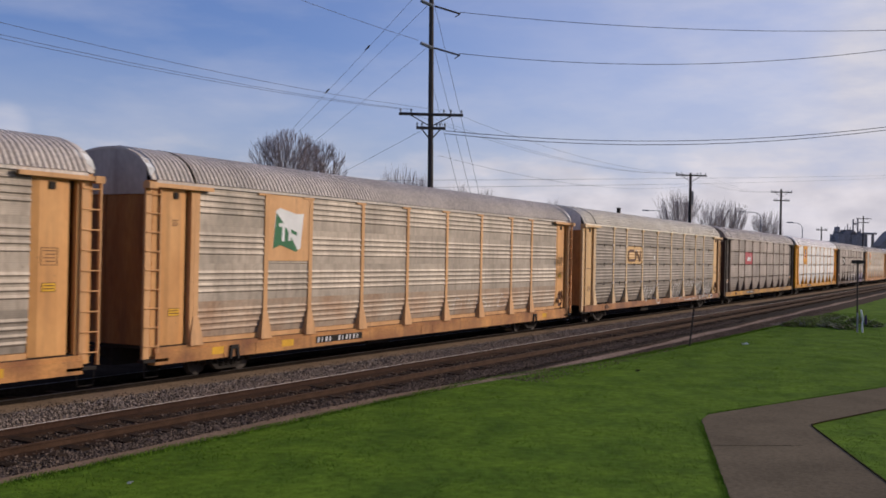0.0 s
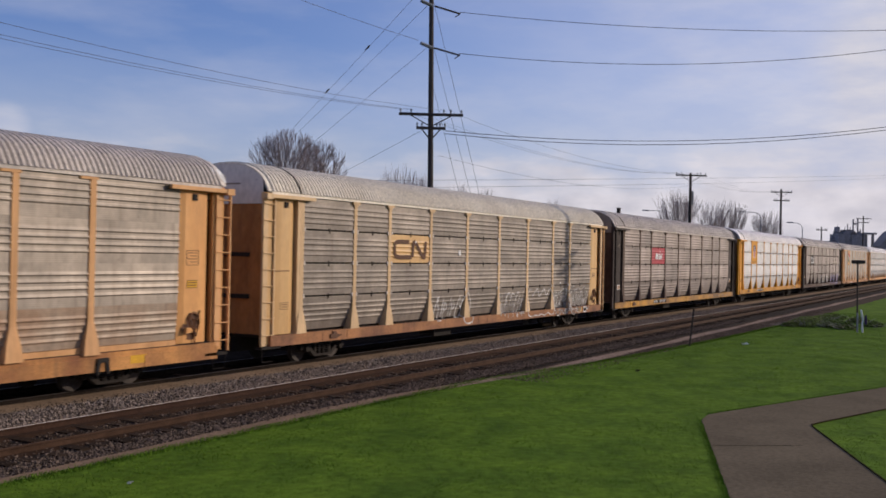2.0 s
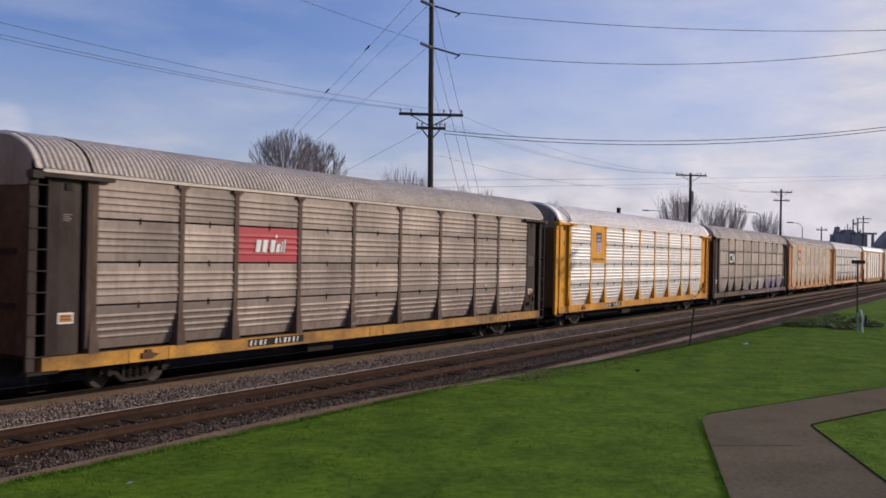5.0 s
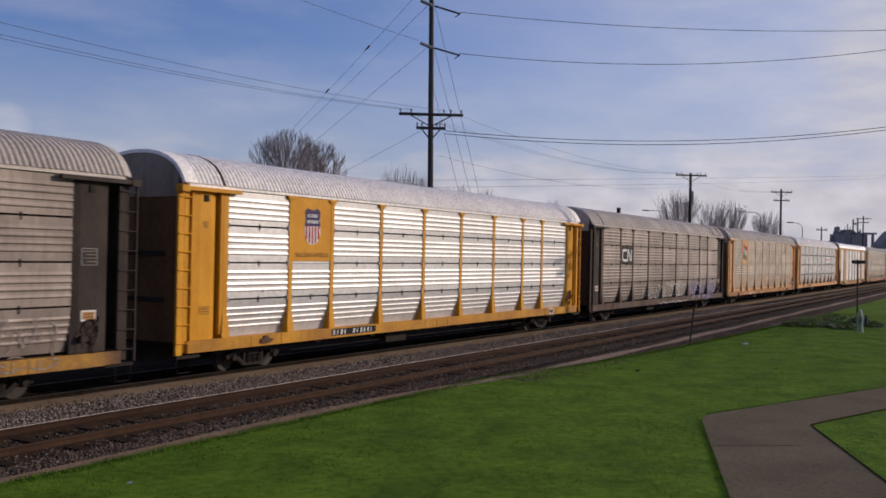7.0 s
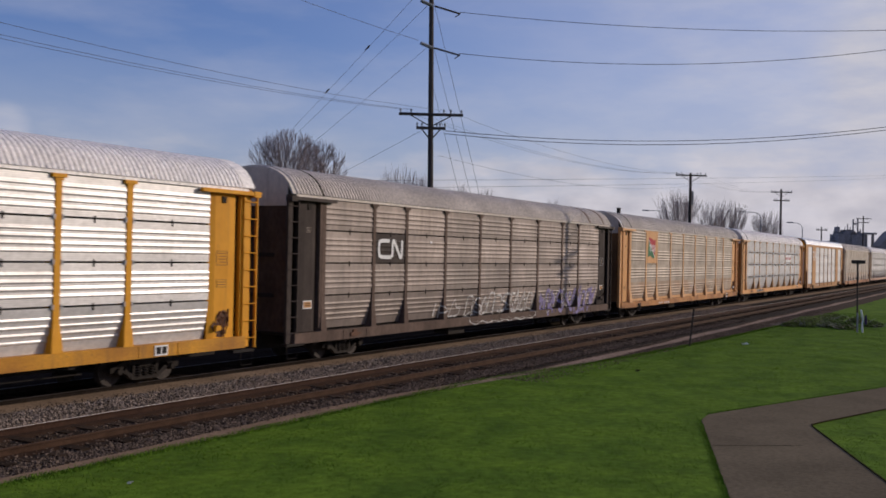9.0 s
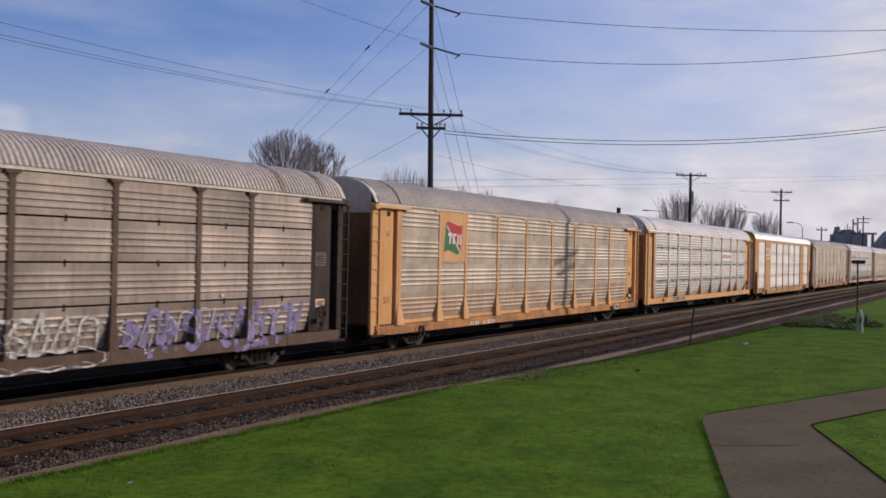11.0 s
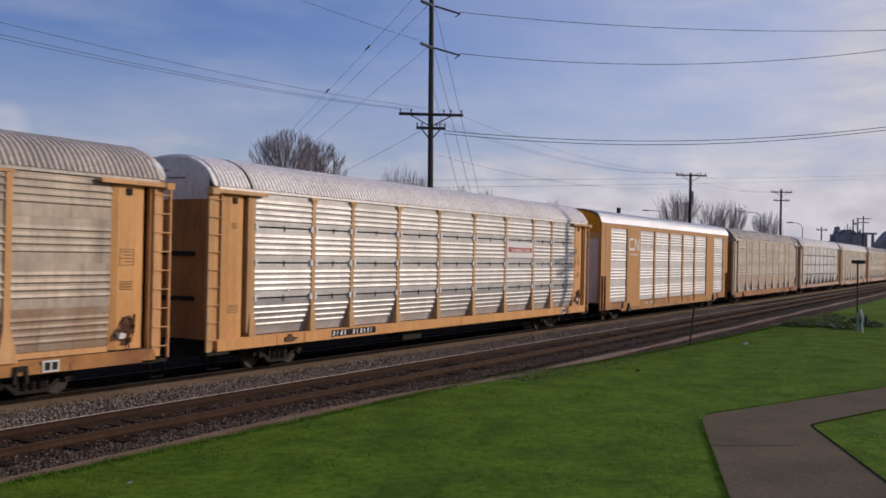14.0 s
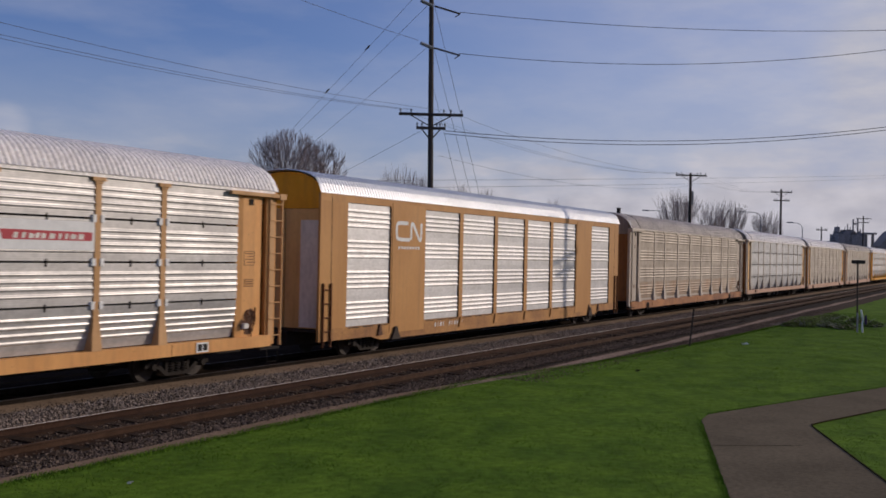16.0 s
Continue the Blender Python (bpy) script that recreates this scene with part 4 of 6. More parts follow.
def lettering(words, width, x, y, z, mat, car, label):
    """Painted words, flat on the side."""
    cu = bpy.data.curves.new("words", "FONT")
    cu.body, cu.align_x = words, "CENTER"
    ob = new("words", cu)
    bpy.context.view_layer.update()
    k = width / max(ob.dimensions.x, 0.01)
    me = bpy.data.meshes.new_from_object(ob)
    bpy.data.objects.remove(ob)
    me.transform(pose(x, y, z, 90, 0, 0) @ Matrix.Diagonal((k, k * 1.05, 1, 1)))
    me.materials.clear()
    me.materials.append(mat)
    return part("lettering", me, None, car, label)


def band(pts, r, y):
    """A flat painted band of even width along a bent line."""
    g = Geo()
    pts = rounded(pts, 6)
    for k, (ax, az) in enumerate(pts):
        (px, pz), (qx, qz) = pts[max(k - 1, 0)], pts[min(k + 1, len(pts) - 1)]
        l = math.hypot(qx - px, qz - pz) or 1
        ox, oz = -(qz - pz) / l * r, (qx - px) / l * r
        g.v += [(ax - ox, y, az - oz), (ax + ox, y, az + oz)]
    g.f = [(2 * k, 2 * k + 2, 2 * k + 3, 2 * k + 1) for k in range(len(pts) - 1)]
    return g


def emblem(car, kind, y, bay=(-8.93, -7.08)):
    """Painted marks as plain coloured shapes on the near side."""
    x0, x1 = bay
    cx = (x0 + x1) / 2
    if kind in ("flag_green", "flag_red"):
        top = [(cx - 0.62, 4.42), (cx - 0.45, 4.50), (cx - 0.1, 4.44), (cx + 0.3, 4.36), (cx + 0.66, 4.38)]
        low = [(cx - 0.74, 3.36), (cx - 0.4, 3.46), (cx, 3.36), (cx + 0.3, 3.28), (cx + 0.52, 3.38)]
        g = Geo().slab(low + top[::-1], y - 0.004, y)
        part("emblem_field", g, M["white" if kind == "flag_green" else "green"], car, "waving flag painted on the side")
        if kind == "flag_green":
            g = Geo().slab([low[0], low[1], low[2], low[3], (cx + 0.40, 3.32), (cx + 0.05, 3.72), (cx - 0.2, 4.0), (cx - 0.42, 4.2), (cx - 0.60, 4.36)], y - 0.008, y - 0.004)
            part("emblem_corner", g, M["green"], car)
            for a, b, z0, z1 in ((-0.50, -0.12, 3.98, 4.08), (-0.36, -0.24, 3.58, 3.98), (-0.06, 0.05, 3.60, 4.0)):
                part("emblem_bar", Geo().slab([(cx + a, z0), (cx + b, z0 - 0.02), (cx + b + 0.02, z1 - 0.02), (cx + a + 0.02, z1)], y - 0.012, y - 0.008), M["white"], car)
            part("emblem_bar", Geo().slab([(cx + 0.06, 3.82), (cx + 0.34, 3.74), (cx + 0.34, 3.84), (cx + 0.06, 3.92)], y - 0.012, y - 0.008), M["green"], car)
        else:
            g = Geo().slab([(cx - 0.60, 4.40), (cx + 0.50, 3.42), (cx + 0.58, 3.6)] + top[::-1], y - 0.008, y - 0.004)
            part("emblem_corner", g, M["red"], car)
            part("emblem_stripe", Geo().slab([(cx - 0.62, 4.36), (cx - 0.57, 4.37), (cx + 0.53, 3.40), (cx + 0.49, 3.37)], y - 0.010, y - 0.008), M["white"], car)
            for a, b, z0, z1 in ((-0.48, -0.16, 3.98, 4.08), (-0.36, -0.26, 3.68, 3.98), (-0.08, 0.03, 3.68, 4.06), (0.03, 0.18, 3.98, 4.06), (0.26, 0.35, 3.66, 4.04), (0.46, 0.55, 3.66, 4.04)):
                part("emblem_bar", Geo().slab([(cx + a, z0), (cx + b, z0), (cx + b + 0.04, z1), (cx + a + 0.04, z1)], y - 0.012, y - 0.008), M["white"], car)
    elif kind == "shield":
        part("emblem_field", Geo().slab([(cx - 0.30, 3.64), (cx - 0.2, 3.54), (cx, 3.49), (cx + 0.2, 3.54), (cx + 0.30, 3.64), (cx + 0.385, 3.82), (cx + 0.36, 4.48), (cx + 0.24, 4.54), (cx, 4.48), (cx - 0.24, 4.54), (cx - 0.36, 4.48), (cx - 0.385, 3.82)], y - 0.004, y), M["white"], car, "striped shield painted on the side")
        part("emblem_top", Geo().slab([(cx - 0.39, 4.04), (cx + 0.39, 4.04), (cx + 0.35, 4.22), (cx + 0.38, 4.48), (cx + 0.24, 4.56), (cx, 4.50), (cx - 0.24, 4.56), (cx - 0.38, 4.48), (cx - 0.35, 4.22)], y - 0.008, y - 0.004), M["purple"], car)
        for i in range(5):
            a = cx - 0.335 + i * 0.148
            part("emblem_stripe", Geo().box(a, a + 0.078, y - 0.008, y - 0.004, (3.66, 3.56, 3.515, 3.56, 3.66)[i], 4.035), M["red"], car)
        for z, w, n in ((4.30, 0.25, 5), (4.12, 0.28, 7)):
            for k in range(n):
                a = cx - w + 2 * w * k / n
                part("emblem_bar", Geo().box(a + 0.3 * w / n, a + 1.3 * w / n, y - 0.012, y - 0.008, z, z + 0.095), M["white"], car)
        lettering("BUILDING AMERICA", 1.62, cx, y - 0.004, 3.13, M["brownmark"], car, "brown painted words BUILDING AMERICA")
    elif kind in ("mark_brown", "mark_white"):
        m = M["brownmark" if kind == "mark_brown" else "white"]
        s = 1.42 if kind == "mark_brown" else 1.14 if bay[1] < -7.2 else 1.0
        z0, z1, w = 3.10, 3.76, 0.062 if s < 1.2 else 0.070
        if kind == "mark_white" and bay[1] < -7.2:
            z0, z1 = 3.70, 4.38
        a = cx - 0.76 * s
        part("emblem", band([(cx - 0.10 * s, z1 - w), (a + 0.04, z1 - w), (a, (z0 + z1) / 2), (a + 0.04, z0 + w), (cx + 0.02 * s, z0 + w)], w, y - 0.004), m, car, "bent line mark painted on the side")
        part("emblem", band([(cx + 0.08 * s, z0 + w), (cx + 0.10 * s, z1 - w), (cx + 0.20 * s, z1 - w), (cx + 0.58 * s, z0 + w), (cx + 0.68 * s, z0 + w), (cx + 0.70 * s, z1 - 0.5 * w)], w, y - 0.004), m, car, "bent line mark painted on the side")
        if z0 > 3.5:
            for k in range(8):
                a = cx - 0.72 + k * 0.185
                part("emblem_bar", Geo().box(a, a + 0.11, y - 0.004, y, 3.44, 3.53), m, car)
    elif kind == "red_sign":
        for a, b, h in ((-0.62, -0.42, 0.34), (-0.34, -0.14, 0.34), (0.0, 0.2, 0.34), (0.26, 0.42, 0.25), (0.48, 0.54, 0.32), (0.60, 0.66, 0.36)):
            part("emblem_bar", Geo().slab([(cx + a, 3.25), (cx + b, 3.25), (cx + b + 0.06, 3.25 + h), (cx + a + 0.06, 3.25 + h)], y - 0.004, y), M["white"], car)
    elif kind == "red_stripe":
        part("emblem_field", Geo().box(x0, x1, y - 0.004, y, 3.22, 3.86), M["white"], car, "white band with a broad red stripe")
        part("emblem_stripe", Geo().slab([(x0 + 0.18, 3.43), (x1 - 0.08, 3.43), (x1 - 0.06, 3.62), (x0 + 0.10, 3.64)], y - 0.008, y - 0.004), M["signred"], car, "faded red stripe")
        rng = random.Random(17)
        a = x0 + 0.42
        while a < x1 - 0.35:
            w = rng.uniform(0.07, 0.15)
            part("emblem_bar", Geo().slab([(a, 3.46), (a + w, 3.46), (a + w + 0.03, 3.46 + rng.uniform(0.08, 0.13)), (a + 0.03, 3.58)], y - 0.011, y - 0.008), M["cap_white"], car)
            a += w + rng.uniform(0.04, 0.10)


def plate_marks(car, y, x, dark=True, count=10, up=0.0):
    if dark:
        part("number_plate", Geo().box(x - 0.08, x + count * 0.215 + 0.25, y - 0.004, y, 0.56 + up, 0.76 + up), M["black"], car, "dark painted field with pale bars")
    for i in range(count):
        g = Geo()
        a = x + i * 0.2 + (0.28 if i > 3 else 0)
        w = (0.075, 0.04, 0.09, 0.06)[i % 4]
        g.slab([(a, 0.59 + up), (a + w, 0.59 + up), (a + w + 0.03, 0.73 + up), (a + 0.03, 0.73 + up)], y - 0.008, y - 0.004)
        part("number_bar", g, M["white"], car)


def running_gear(car):
    tg = cached("truck_frame", M["truck"], truck_geo)
    wg = cached("wheelset", M["wheel"], wheelset_geo)
    for x in (-10.06, 10.06):
        tr = part("truck", tg, None, car, m=pose(x, 0, 0))
        for dx in (-0.87, 0.87):
            w = part("wheelset", wg, None, tr, "worn steel wheels on an axle", m=pose(dx, 0, 0.365))
            wheels.append((w, dx))
    g = Geo().box(-13.4, 13.4, -0.33, 0.33, 0.42, 0.86)
    for x in (-7.5, -4.5, -1.5, 1.5, 4.5, 7.5):
        g.box(x - 0.09, x + 0.09, -1.45, 1.45, 0.60, 0.86)
    part("underframe", cached("underframe", M["black"], lambda: g), None, car)
    part("brake_rod", cached("brake_rod", M["black"], lambda: Geo().tube((-8.2, -0.95, 0.40), (8.2, -0.95, 0.40), 0.022).box(-3.2, -1.9, -1.15, -0.55, 0.30, 0.62)), None, car)
    for s in (-1, 1):
        part("coupler", cached("coupler", M["truck"], lambda: Geo().box(12.9, 14.12, -0.1, 0.1, 0.68, 0.88).box(14.0, 14.28, -0.16, 0.16, 0.62, 0.95)), None, car, m=NOTURN if s > 0 else HALF_TURN)


def common_body(car, spec):
    """Deck, solid dark core, end doors, roof."""
    # deck and solid core are coloured near-black for the shade inside
    part("deck", cached("deck", M["inner"], lambda: Geo().box(-13.3, 13.3, -1.45, 1.45, 0.87, 0.93)), None, car)
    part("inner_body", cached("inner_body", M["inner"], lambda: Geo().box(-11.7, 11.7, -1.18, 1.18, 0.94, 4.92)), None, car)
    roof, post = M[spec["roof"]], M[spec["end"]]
    part("roof", cached("roof", roof, roof_geo) if spec["kind"] != "c" else roof_geo(x0=-13.4, x1=13.4, depth=0.026, arch=FLAT_ARCH).mesh("roof", roof), None, car, "ribbed arched steel roof")
    hooded = spec["kind"] == "c"
    face = 13.12 if hooded else 13.37
    for s in (NOTURN, HALF_TURN):
        if not hooded:
            part("roof_band", cached("roof_band", M[spec["roof"]], lambda: roof_band(13.28, 13.42)), None, car, m=s)
        arch = [(y, z) for y, z in ARCH if abs(y) < 1.45]

        def end_cap():
            g = Geo()
            n = len(arch)
            g.v = [(x, y * 0.985, z - 0.02) for x in (face + 0.02, face + 0.04) for y, z in arch] + [(x, y, 4.60) for x in (face + 0.02, face + 0.04) for y in (-1.36, 1.36)]
            g.f = [tuple(range(n, 2 * n)) + (2 * n + 3, 2 * n + 2), tuple(range(n - 1, -1, -1)) + (2 * n, 2 * n + 1), (2 * n, 2 * n + 2, 2 * n + 3, 2 * n + 1)]
            return g
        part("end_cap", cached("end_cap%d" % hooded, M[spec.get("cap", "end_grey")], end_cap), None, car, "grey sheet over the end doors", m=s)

        if spec.get("cap") == "cap_white":
            for z, a, b in ((5.34, -0.55, -0.05), (5.14, -0.8, -0.2), (5.14, -0.1, 0.55)):
                part("stencil_bar", cached("stencil_bar%.2f%.2f" % (z, a), M["end_grey"], lambda: Geo().box(face + 0.04, face + 0.044, a, b, z, z + 0.05)), None, car, "faint dark stencilled bar", m=s)
        for y0 in (-1.35, 0.02):
            def end_door():
                prof = [(face, y0)]
                for k in range(3):
                    a = y0 + 0.14 + k * 0.40
                    prof += [(face, a), (face + 0.008, a + 0.02), (face + 0.008, a + 0.23), (face, a + 0.25)]
                prof += [(face, y0 + 1.33), (face - 0.08, y0 + 1.33), (face - 0.08, y0)]
                n = len(prof)
                g = Geo()
                g.v = [(x, y, z) for z in (0.96, 4.595) for x, y in prof]
                g.f = [(i, (i + 1) % n, n + (i + 1) % n, n + i) for i in range(n)] + [tuple(range(n - 1, -1, -1)), tuple(range(n, 2 * n))]
                return g
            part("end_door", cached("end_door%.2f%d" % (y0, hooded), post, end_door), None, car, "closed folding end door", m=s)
        if spec["kind"] == "b":
            for z, a, b in ((3.12, -0.75, 0.9), (1.95, -0.45, 0.9)):
                part("door_bar", cached("door_bar%.2f" % z, M["inner"], lambda: Geo().box(face + 0.005, face + 0.05, a, b, z, z + 0.12)), None, car, "dark lock bar across the end doors", m=s)
        if hooded:
            part("end_sheet", cached("end_sheet", M["cap_white"], lambda: Geo().box(face + 0.01, face + 0.05, 0.62, 1.28, 1.0, 4.25)), None, car, "pale grey sheet on the end door", m=s)
            part("end_sheet", cached("end_sheet_far", M["cap_white"], lambda: Geo().box(face + 0.01, face + 0.05, -1.28, -0.62, 1.0, 4.25)), None, car, "pale grey sheet on the end door", m=s)
    if spec.get("flap"):
        for s in (-1, 1):
            def flap():
                g = Geo()
                for k in (0.0, 0.03):
                    g.v += [(13.46 - k, -1.50, 5.00), (13.46 - k, -1.39, 5.22), (13.44 - k, -1.16, 5.44), (13.12 - k, -1.22, 5.41), (13.20 - k, -1.40, 5.20)]
                g.f = [(0, 1, 4), (1, 2, 3, 4), (5, 9, 6), (6, 9, 8, 7), (0, 4, 9, 5), (0, 5, 6, 1), (1, 6, 7, 2), (2, 7, 8, 3), (3, 8, 9, 4)]
                g.v = [(x, y * 1.02, z + 0.03) for x, y, z in g.v]
                return mirrored(g, -s)
            part("corner_flap", cached("corner_flap%d" % s, M["white"], flap), None, car, "white plate at the corner of the roof")
    for x in spec.get("roof_rust", ()):
        part("rust_streak", roof_geo(x, x + 0.32, arch=[(y * 1.004, z + 0.006) for y, z in ARCH[:8]]), M["roof_rust"], car, "brown rust run down over the roof ribs")
    if spec.get("wide_band"):
        for s in (NOTURN, HALF_TURN):
            part("end_band", cached("end_band", roof, lambda: roof_band(12.96, 13.44, 0.072)), None, car, "smooth sheet over the last ribs of the roof", m=s)
    if not hooded:
        part("roof_joint", cached("roof_joint", M["truck"], lambda: roof_band(-11.96, -11.92, 0.072)), None, car, "dark joint across the roof")
    running_gear(car)


def rack_side(car, spec, turn, near):
    """One side of the common kind of car: posts, pressed sheets, sill, corner doors and ladders."""
    pm, sm, dm, lm = M[spec["post"]], M[spec["sill"]], M[spec["door"]], M[spec["panel"]]
    seam, kind = spec.get("seam", 0.0), spec["kind"]
    low = spec.get("sill_z", 0.49 if kind == "a" else 0.62)
    rec, foot = (0.08, 0.235) if kind == "a" else (0.17, spec.get("foot", 0.15))
    rows = [1.06 if kind == "a" else 0.95] + ROWS[1:]

    def sill():
        g = Geo().box(-13.2, 13.2, -1.56, -1.32, low, 0.80 if kind == "a" else low + 0.31)
        if kind == "a":
            g.box(-13.2, 13.2, -1.53, -1.32, 0.80, 0.905)
        for x in (-10.7, -9.4, 9.4, 10.7, -0.4, 0.4):
            g.box(x - 0.05, x + 0.05, -1.572, -1.55, low + 0.01, 0.78 if kind == "a" else low + 0.29)
        return g
    part("side_sill", cached("side_sill%.2f" % low + kind, sm, sill), None, car, "long painted side sill", m=turn)
    if kind == "a":
        part("lower_strip", cached("lower_strip", pm, lambda: Geo().slab([(-11.8, 0.925), (11.78, 0.925), (11.78, 1.05), (-11.8, 1.05)], -1.455, -1.36)), None, car, "painted strip under the sheets", m=turn)
    part("top_chord", cached("top_chord", M[spec["roof"]], lambda: Geo().box(-13.25, 13.25, -1.55, -1.44, 4.868, 4.955)), None, car, m=turn)
    post = cached("post%.2f%.2f" % (low, foot) + kind, pm, lambda: post_geo(0.235, cap=0) if kind == "a" else post_geo(foot, low + 0.305, 0.05, 0.2))
    for x in BAYS[:-1]:
        part("post", post, None, car, m=turn @ pose(x, 0, 0))
    part("end_post", cached("end_post%.2f" % low, pm, lambda: Geo().box(BAYS[0] - 0.22, BAYS[0] - 0.086, -SIDE + 0.003, -1.38, low + 0.42, 4.80)), None, car, "broad flange of the first post", m=turn)
    for i, (a, b) in enumerate(zip(BAYS, BAYS[1:])):
        a, b = a + 0.07, b - (0.07 if i < 8 else 0.0)
        for r in range(4):
            z0, z1 = rows[r] + seam, rows[r + 1]
            if near and spec.get("board") == i and r >= 2:
                continue
            if near and spec.get("painted", (None,))[0] == (i, r):
                me = corrugated(b - a, z1 - z0, M[spec["painted"][1]], spec["painted"][1])
            else:
                sheet = spec.get("low_panel", spec["panel"]) if r == 0 else spec["panel"]
                me = corrugated(b - a, z1 - z0, M[sheet], sheet, depth=spec.get("press", 0.024), z0=z0, rec=rec, up=0.10 if kind == "a" and r == 3 else 0.0)
            part("panel", me, None, car, m=turn @ pose(a, -1.495, z0))
            if spec.get("clips"):
                for x in ((a, b) if i < 8 else (a,)):
                    if r:
                        part("clip", cached("clip" + spec["clips"], M[spec["clips"]], lambda: Geo().box(-0.05, 0.05, -1.55, -1.48, -0.085, 0.085) if spec["clips"] == "white" else Geo().box(-0.032, 0.032, -1.535, -1.48, -0.055, 0.055)), None, car, m=turn @ pose(x + (0.05 if x == a else -0.05), 0, z0 - seam / 2))
            if near and seam and r:
                part("seam_pin", cached("seam_pin", M["truck"], lambda: Geo().box(-0.016, 0.016, -1.514, -1.49, -0.10, 0.06)), None, car, m=turn @ pose((a + b) / 2, 0, z0 - seam / 2))
    if near and spec.get("board") is not None:
        i = spec["board"]
        part("sign_board", Geo().box(BAYS[i] + 0.08, BAYS[i + 1] - 0.08, -1.515, -1.42, 3.02, 4.866), M[spec["post"] if kind == "a" else spec["door"]], car, "smooth painted sheet that bears the emblem")
        part("panel", corrugated(BAYS[i + 1] - BAYS[i] - 0.14, 0.06, lm, spec["panel"], 0), None, car, m=turn @ pose(BAYS[i] + 0.07, -1.495, 2.95))
    if near:
        for k, (x, z) in enumerate(((-10.2, 2.2), (-5.3, 3.7), (0.3, 2.45), (3.1, 4.1), (7.9, 2.1), (10.4, 3.3))):
            if (k + int(low * 100)) % 3 == 0 and kind == "b":
                part("paper_tag", cached("small_tag", M["white"], lambda: Geo().box(-0.04, 0.04, -1.531, -1.523, -0.04, 0.04)), None, car, "small white paper tag", m=pose(x, 0, z))
    # corners
    dark = spec["door"] == "charcoal"
    ink = "greysteel" if dark else "brownmark"
    for s in (-1, 1):
        lx0, lx1, dx0, dx1, gap = (-13.58, -13.05, -13.05, -12.15, -13.05) if s < 0 else (-13.68, -13.10, -12.82, -11.80, -12.84)
        part("ladder", cached("ladder%d" % s, M[spec.get("ladder", spec["post"])], lambda: mirrored(ladder_geo(lx0, lx1, s), s)), None, car, m=turn)
        part("corner_door", cached("corner_door%d" % s, dm, lambda: mirrored(door_geo(dx0, dx1), s)), None, car, m=turn)
        part("door_lug", cached("door_lug%d" % s, M["truck"], lambda: mirrored(Geo().box(dx0 + 0.42, dx0 + 0.58, -1.52, -1.48, 4.52, 4.68), s)), None, car, "dark lug at the top of the door", m=turn)

        def header():
            g = Geo().box(-13.6, -11.35, -1.66, -1.555, 4.765, 4.862).box(-13.62, -13.35, -1.68, -1.46, 4.72, 4.88)
            return mirrored(g, s)
        part("door_header", cached("door_header%d" % s, M[spec.get("header", spec["post"])], header), None, car, m=turn)

        def corner_frame():
            g = Geo().box(-13.46, -13.30, -1.45, -1.36, 0.70, 4.80)
            g.box(gap, dx1 - 0.02, -1.42, -1.36, 0.90, 4.74).box(-13.46, -11.7, -1.47, -1.36, 4.745, 4.92)
            if not dark and not (s > 0 and spec.get("seamed_door")):
                g.box(*((-13.31, -13.12) if s < 0 else (-13.11, -13.02)), -1.475, -1.36, 0.70, 4.745)
            return mirrored(g, s)
        part("corner_frame", cached("corner_frame%d%d%d" % (s, dark, spec.get("seamed_door", False)), dm, corner_frame), None, car, m=turn)
        part("stirrup_step", cached("stirrup_step%d" % s, M["truck"], lambda: mirrored(Geo().path([(-13.55, -1.53, 0.66), (-13.52, -1.53, 0.22), (-13.08, -1.53, 0.22), (-13.05, -1.53, 0.66)], 0.016), s)), None, car, m=turn)
        part("step_plate", cached("step_plate%d" % s, M["truck"], lambda: mirrored(Geo().box(-13.58, -12.75, -1.56, -1.35, 0.57, 0.64), s)), None, car, m=turn)
        cx, cz = (-12.55, 1.74) if s < 0 else (-12.28, 1.77 if dark else 2.42)
        if dark:
            part("label_border", cached("label_border%d%d" % (s, dark), M["white"], lambda: mirrored(Geo().box(cx - 0.21, cx + 0.21, -1.496, -1.488, cz - 0.12, cz + 0.12), s)), None, car, m=turn)
        else:
            part("label_border", cached("label_edge%d%d" % (s, dark), M["brownmark"], lambda: mirrored(Geo().box(cx - 0.19, cx + 0.19, -1.494, -1.488, cz - 0.10, cz + 0.10), s)), None, car, m=turn)
        part("warning_label", cached("warning_label%d%d" % (s, dark), M["tan"] if dark else M["patch"] if spec.get("bright_label") else dm, lambda: mirrored(Geo().box(cx - 0.175, cx + 0.175, -1.500, -1.488, cz - 0.085, cz + 0.085), s)), None, car, "small painted label", m=turn)
        for k in (0.035, -0.03):
            part("label_bar", cached("label_bar%d%d%.2f" % (s, dark, k), M["brownmark"], lambda: mirrored(Geo().box(cx - 0.14, cx + 0.14, -1.503, -1.498, cz + k - 0.01, cz + k + 0.012), s)), None, car, m=turn)
        fx, fz, fw, fh = (-12.55, 3.92, 0.15, 0.11) if s < 0 else (-12.28, 3.08, 0.22, 0.19)
        if spec.get("seamed_door"):
            part("door_seam", cached("door_seam%d" % s, M["brownmark"], lambda: mirrored(Geo().box(dx0 + 0.02, dx1 - 0.19, -1.494, -1.45, 2.72, 2.745), s)), None, car, "rusty seam across the door", m=turn)
            continue
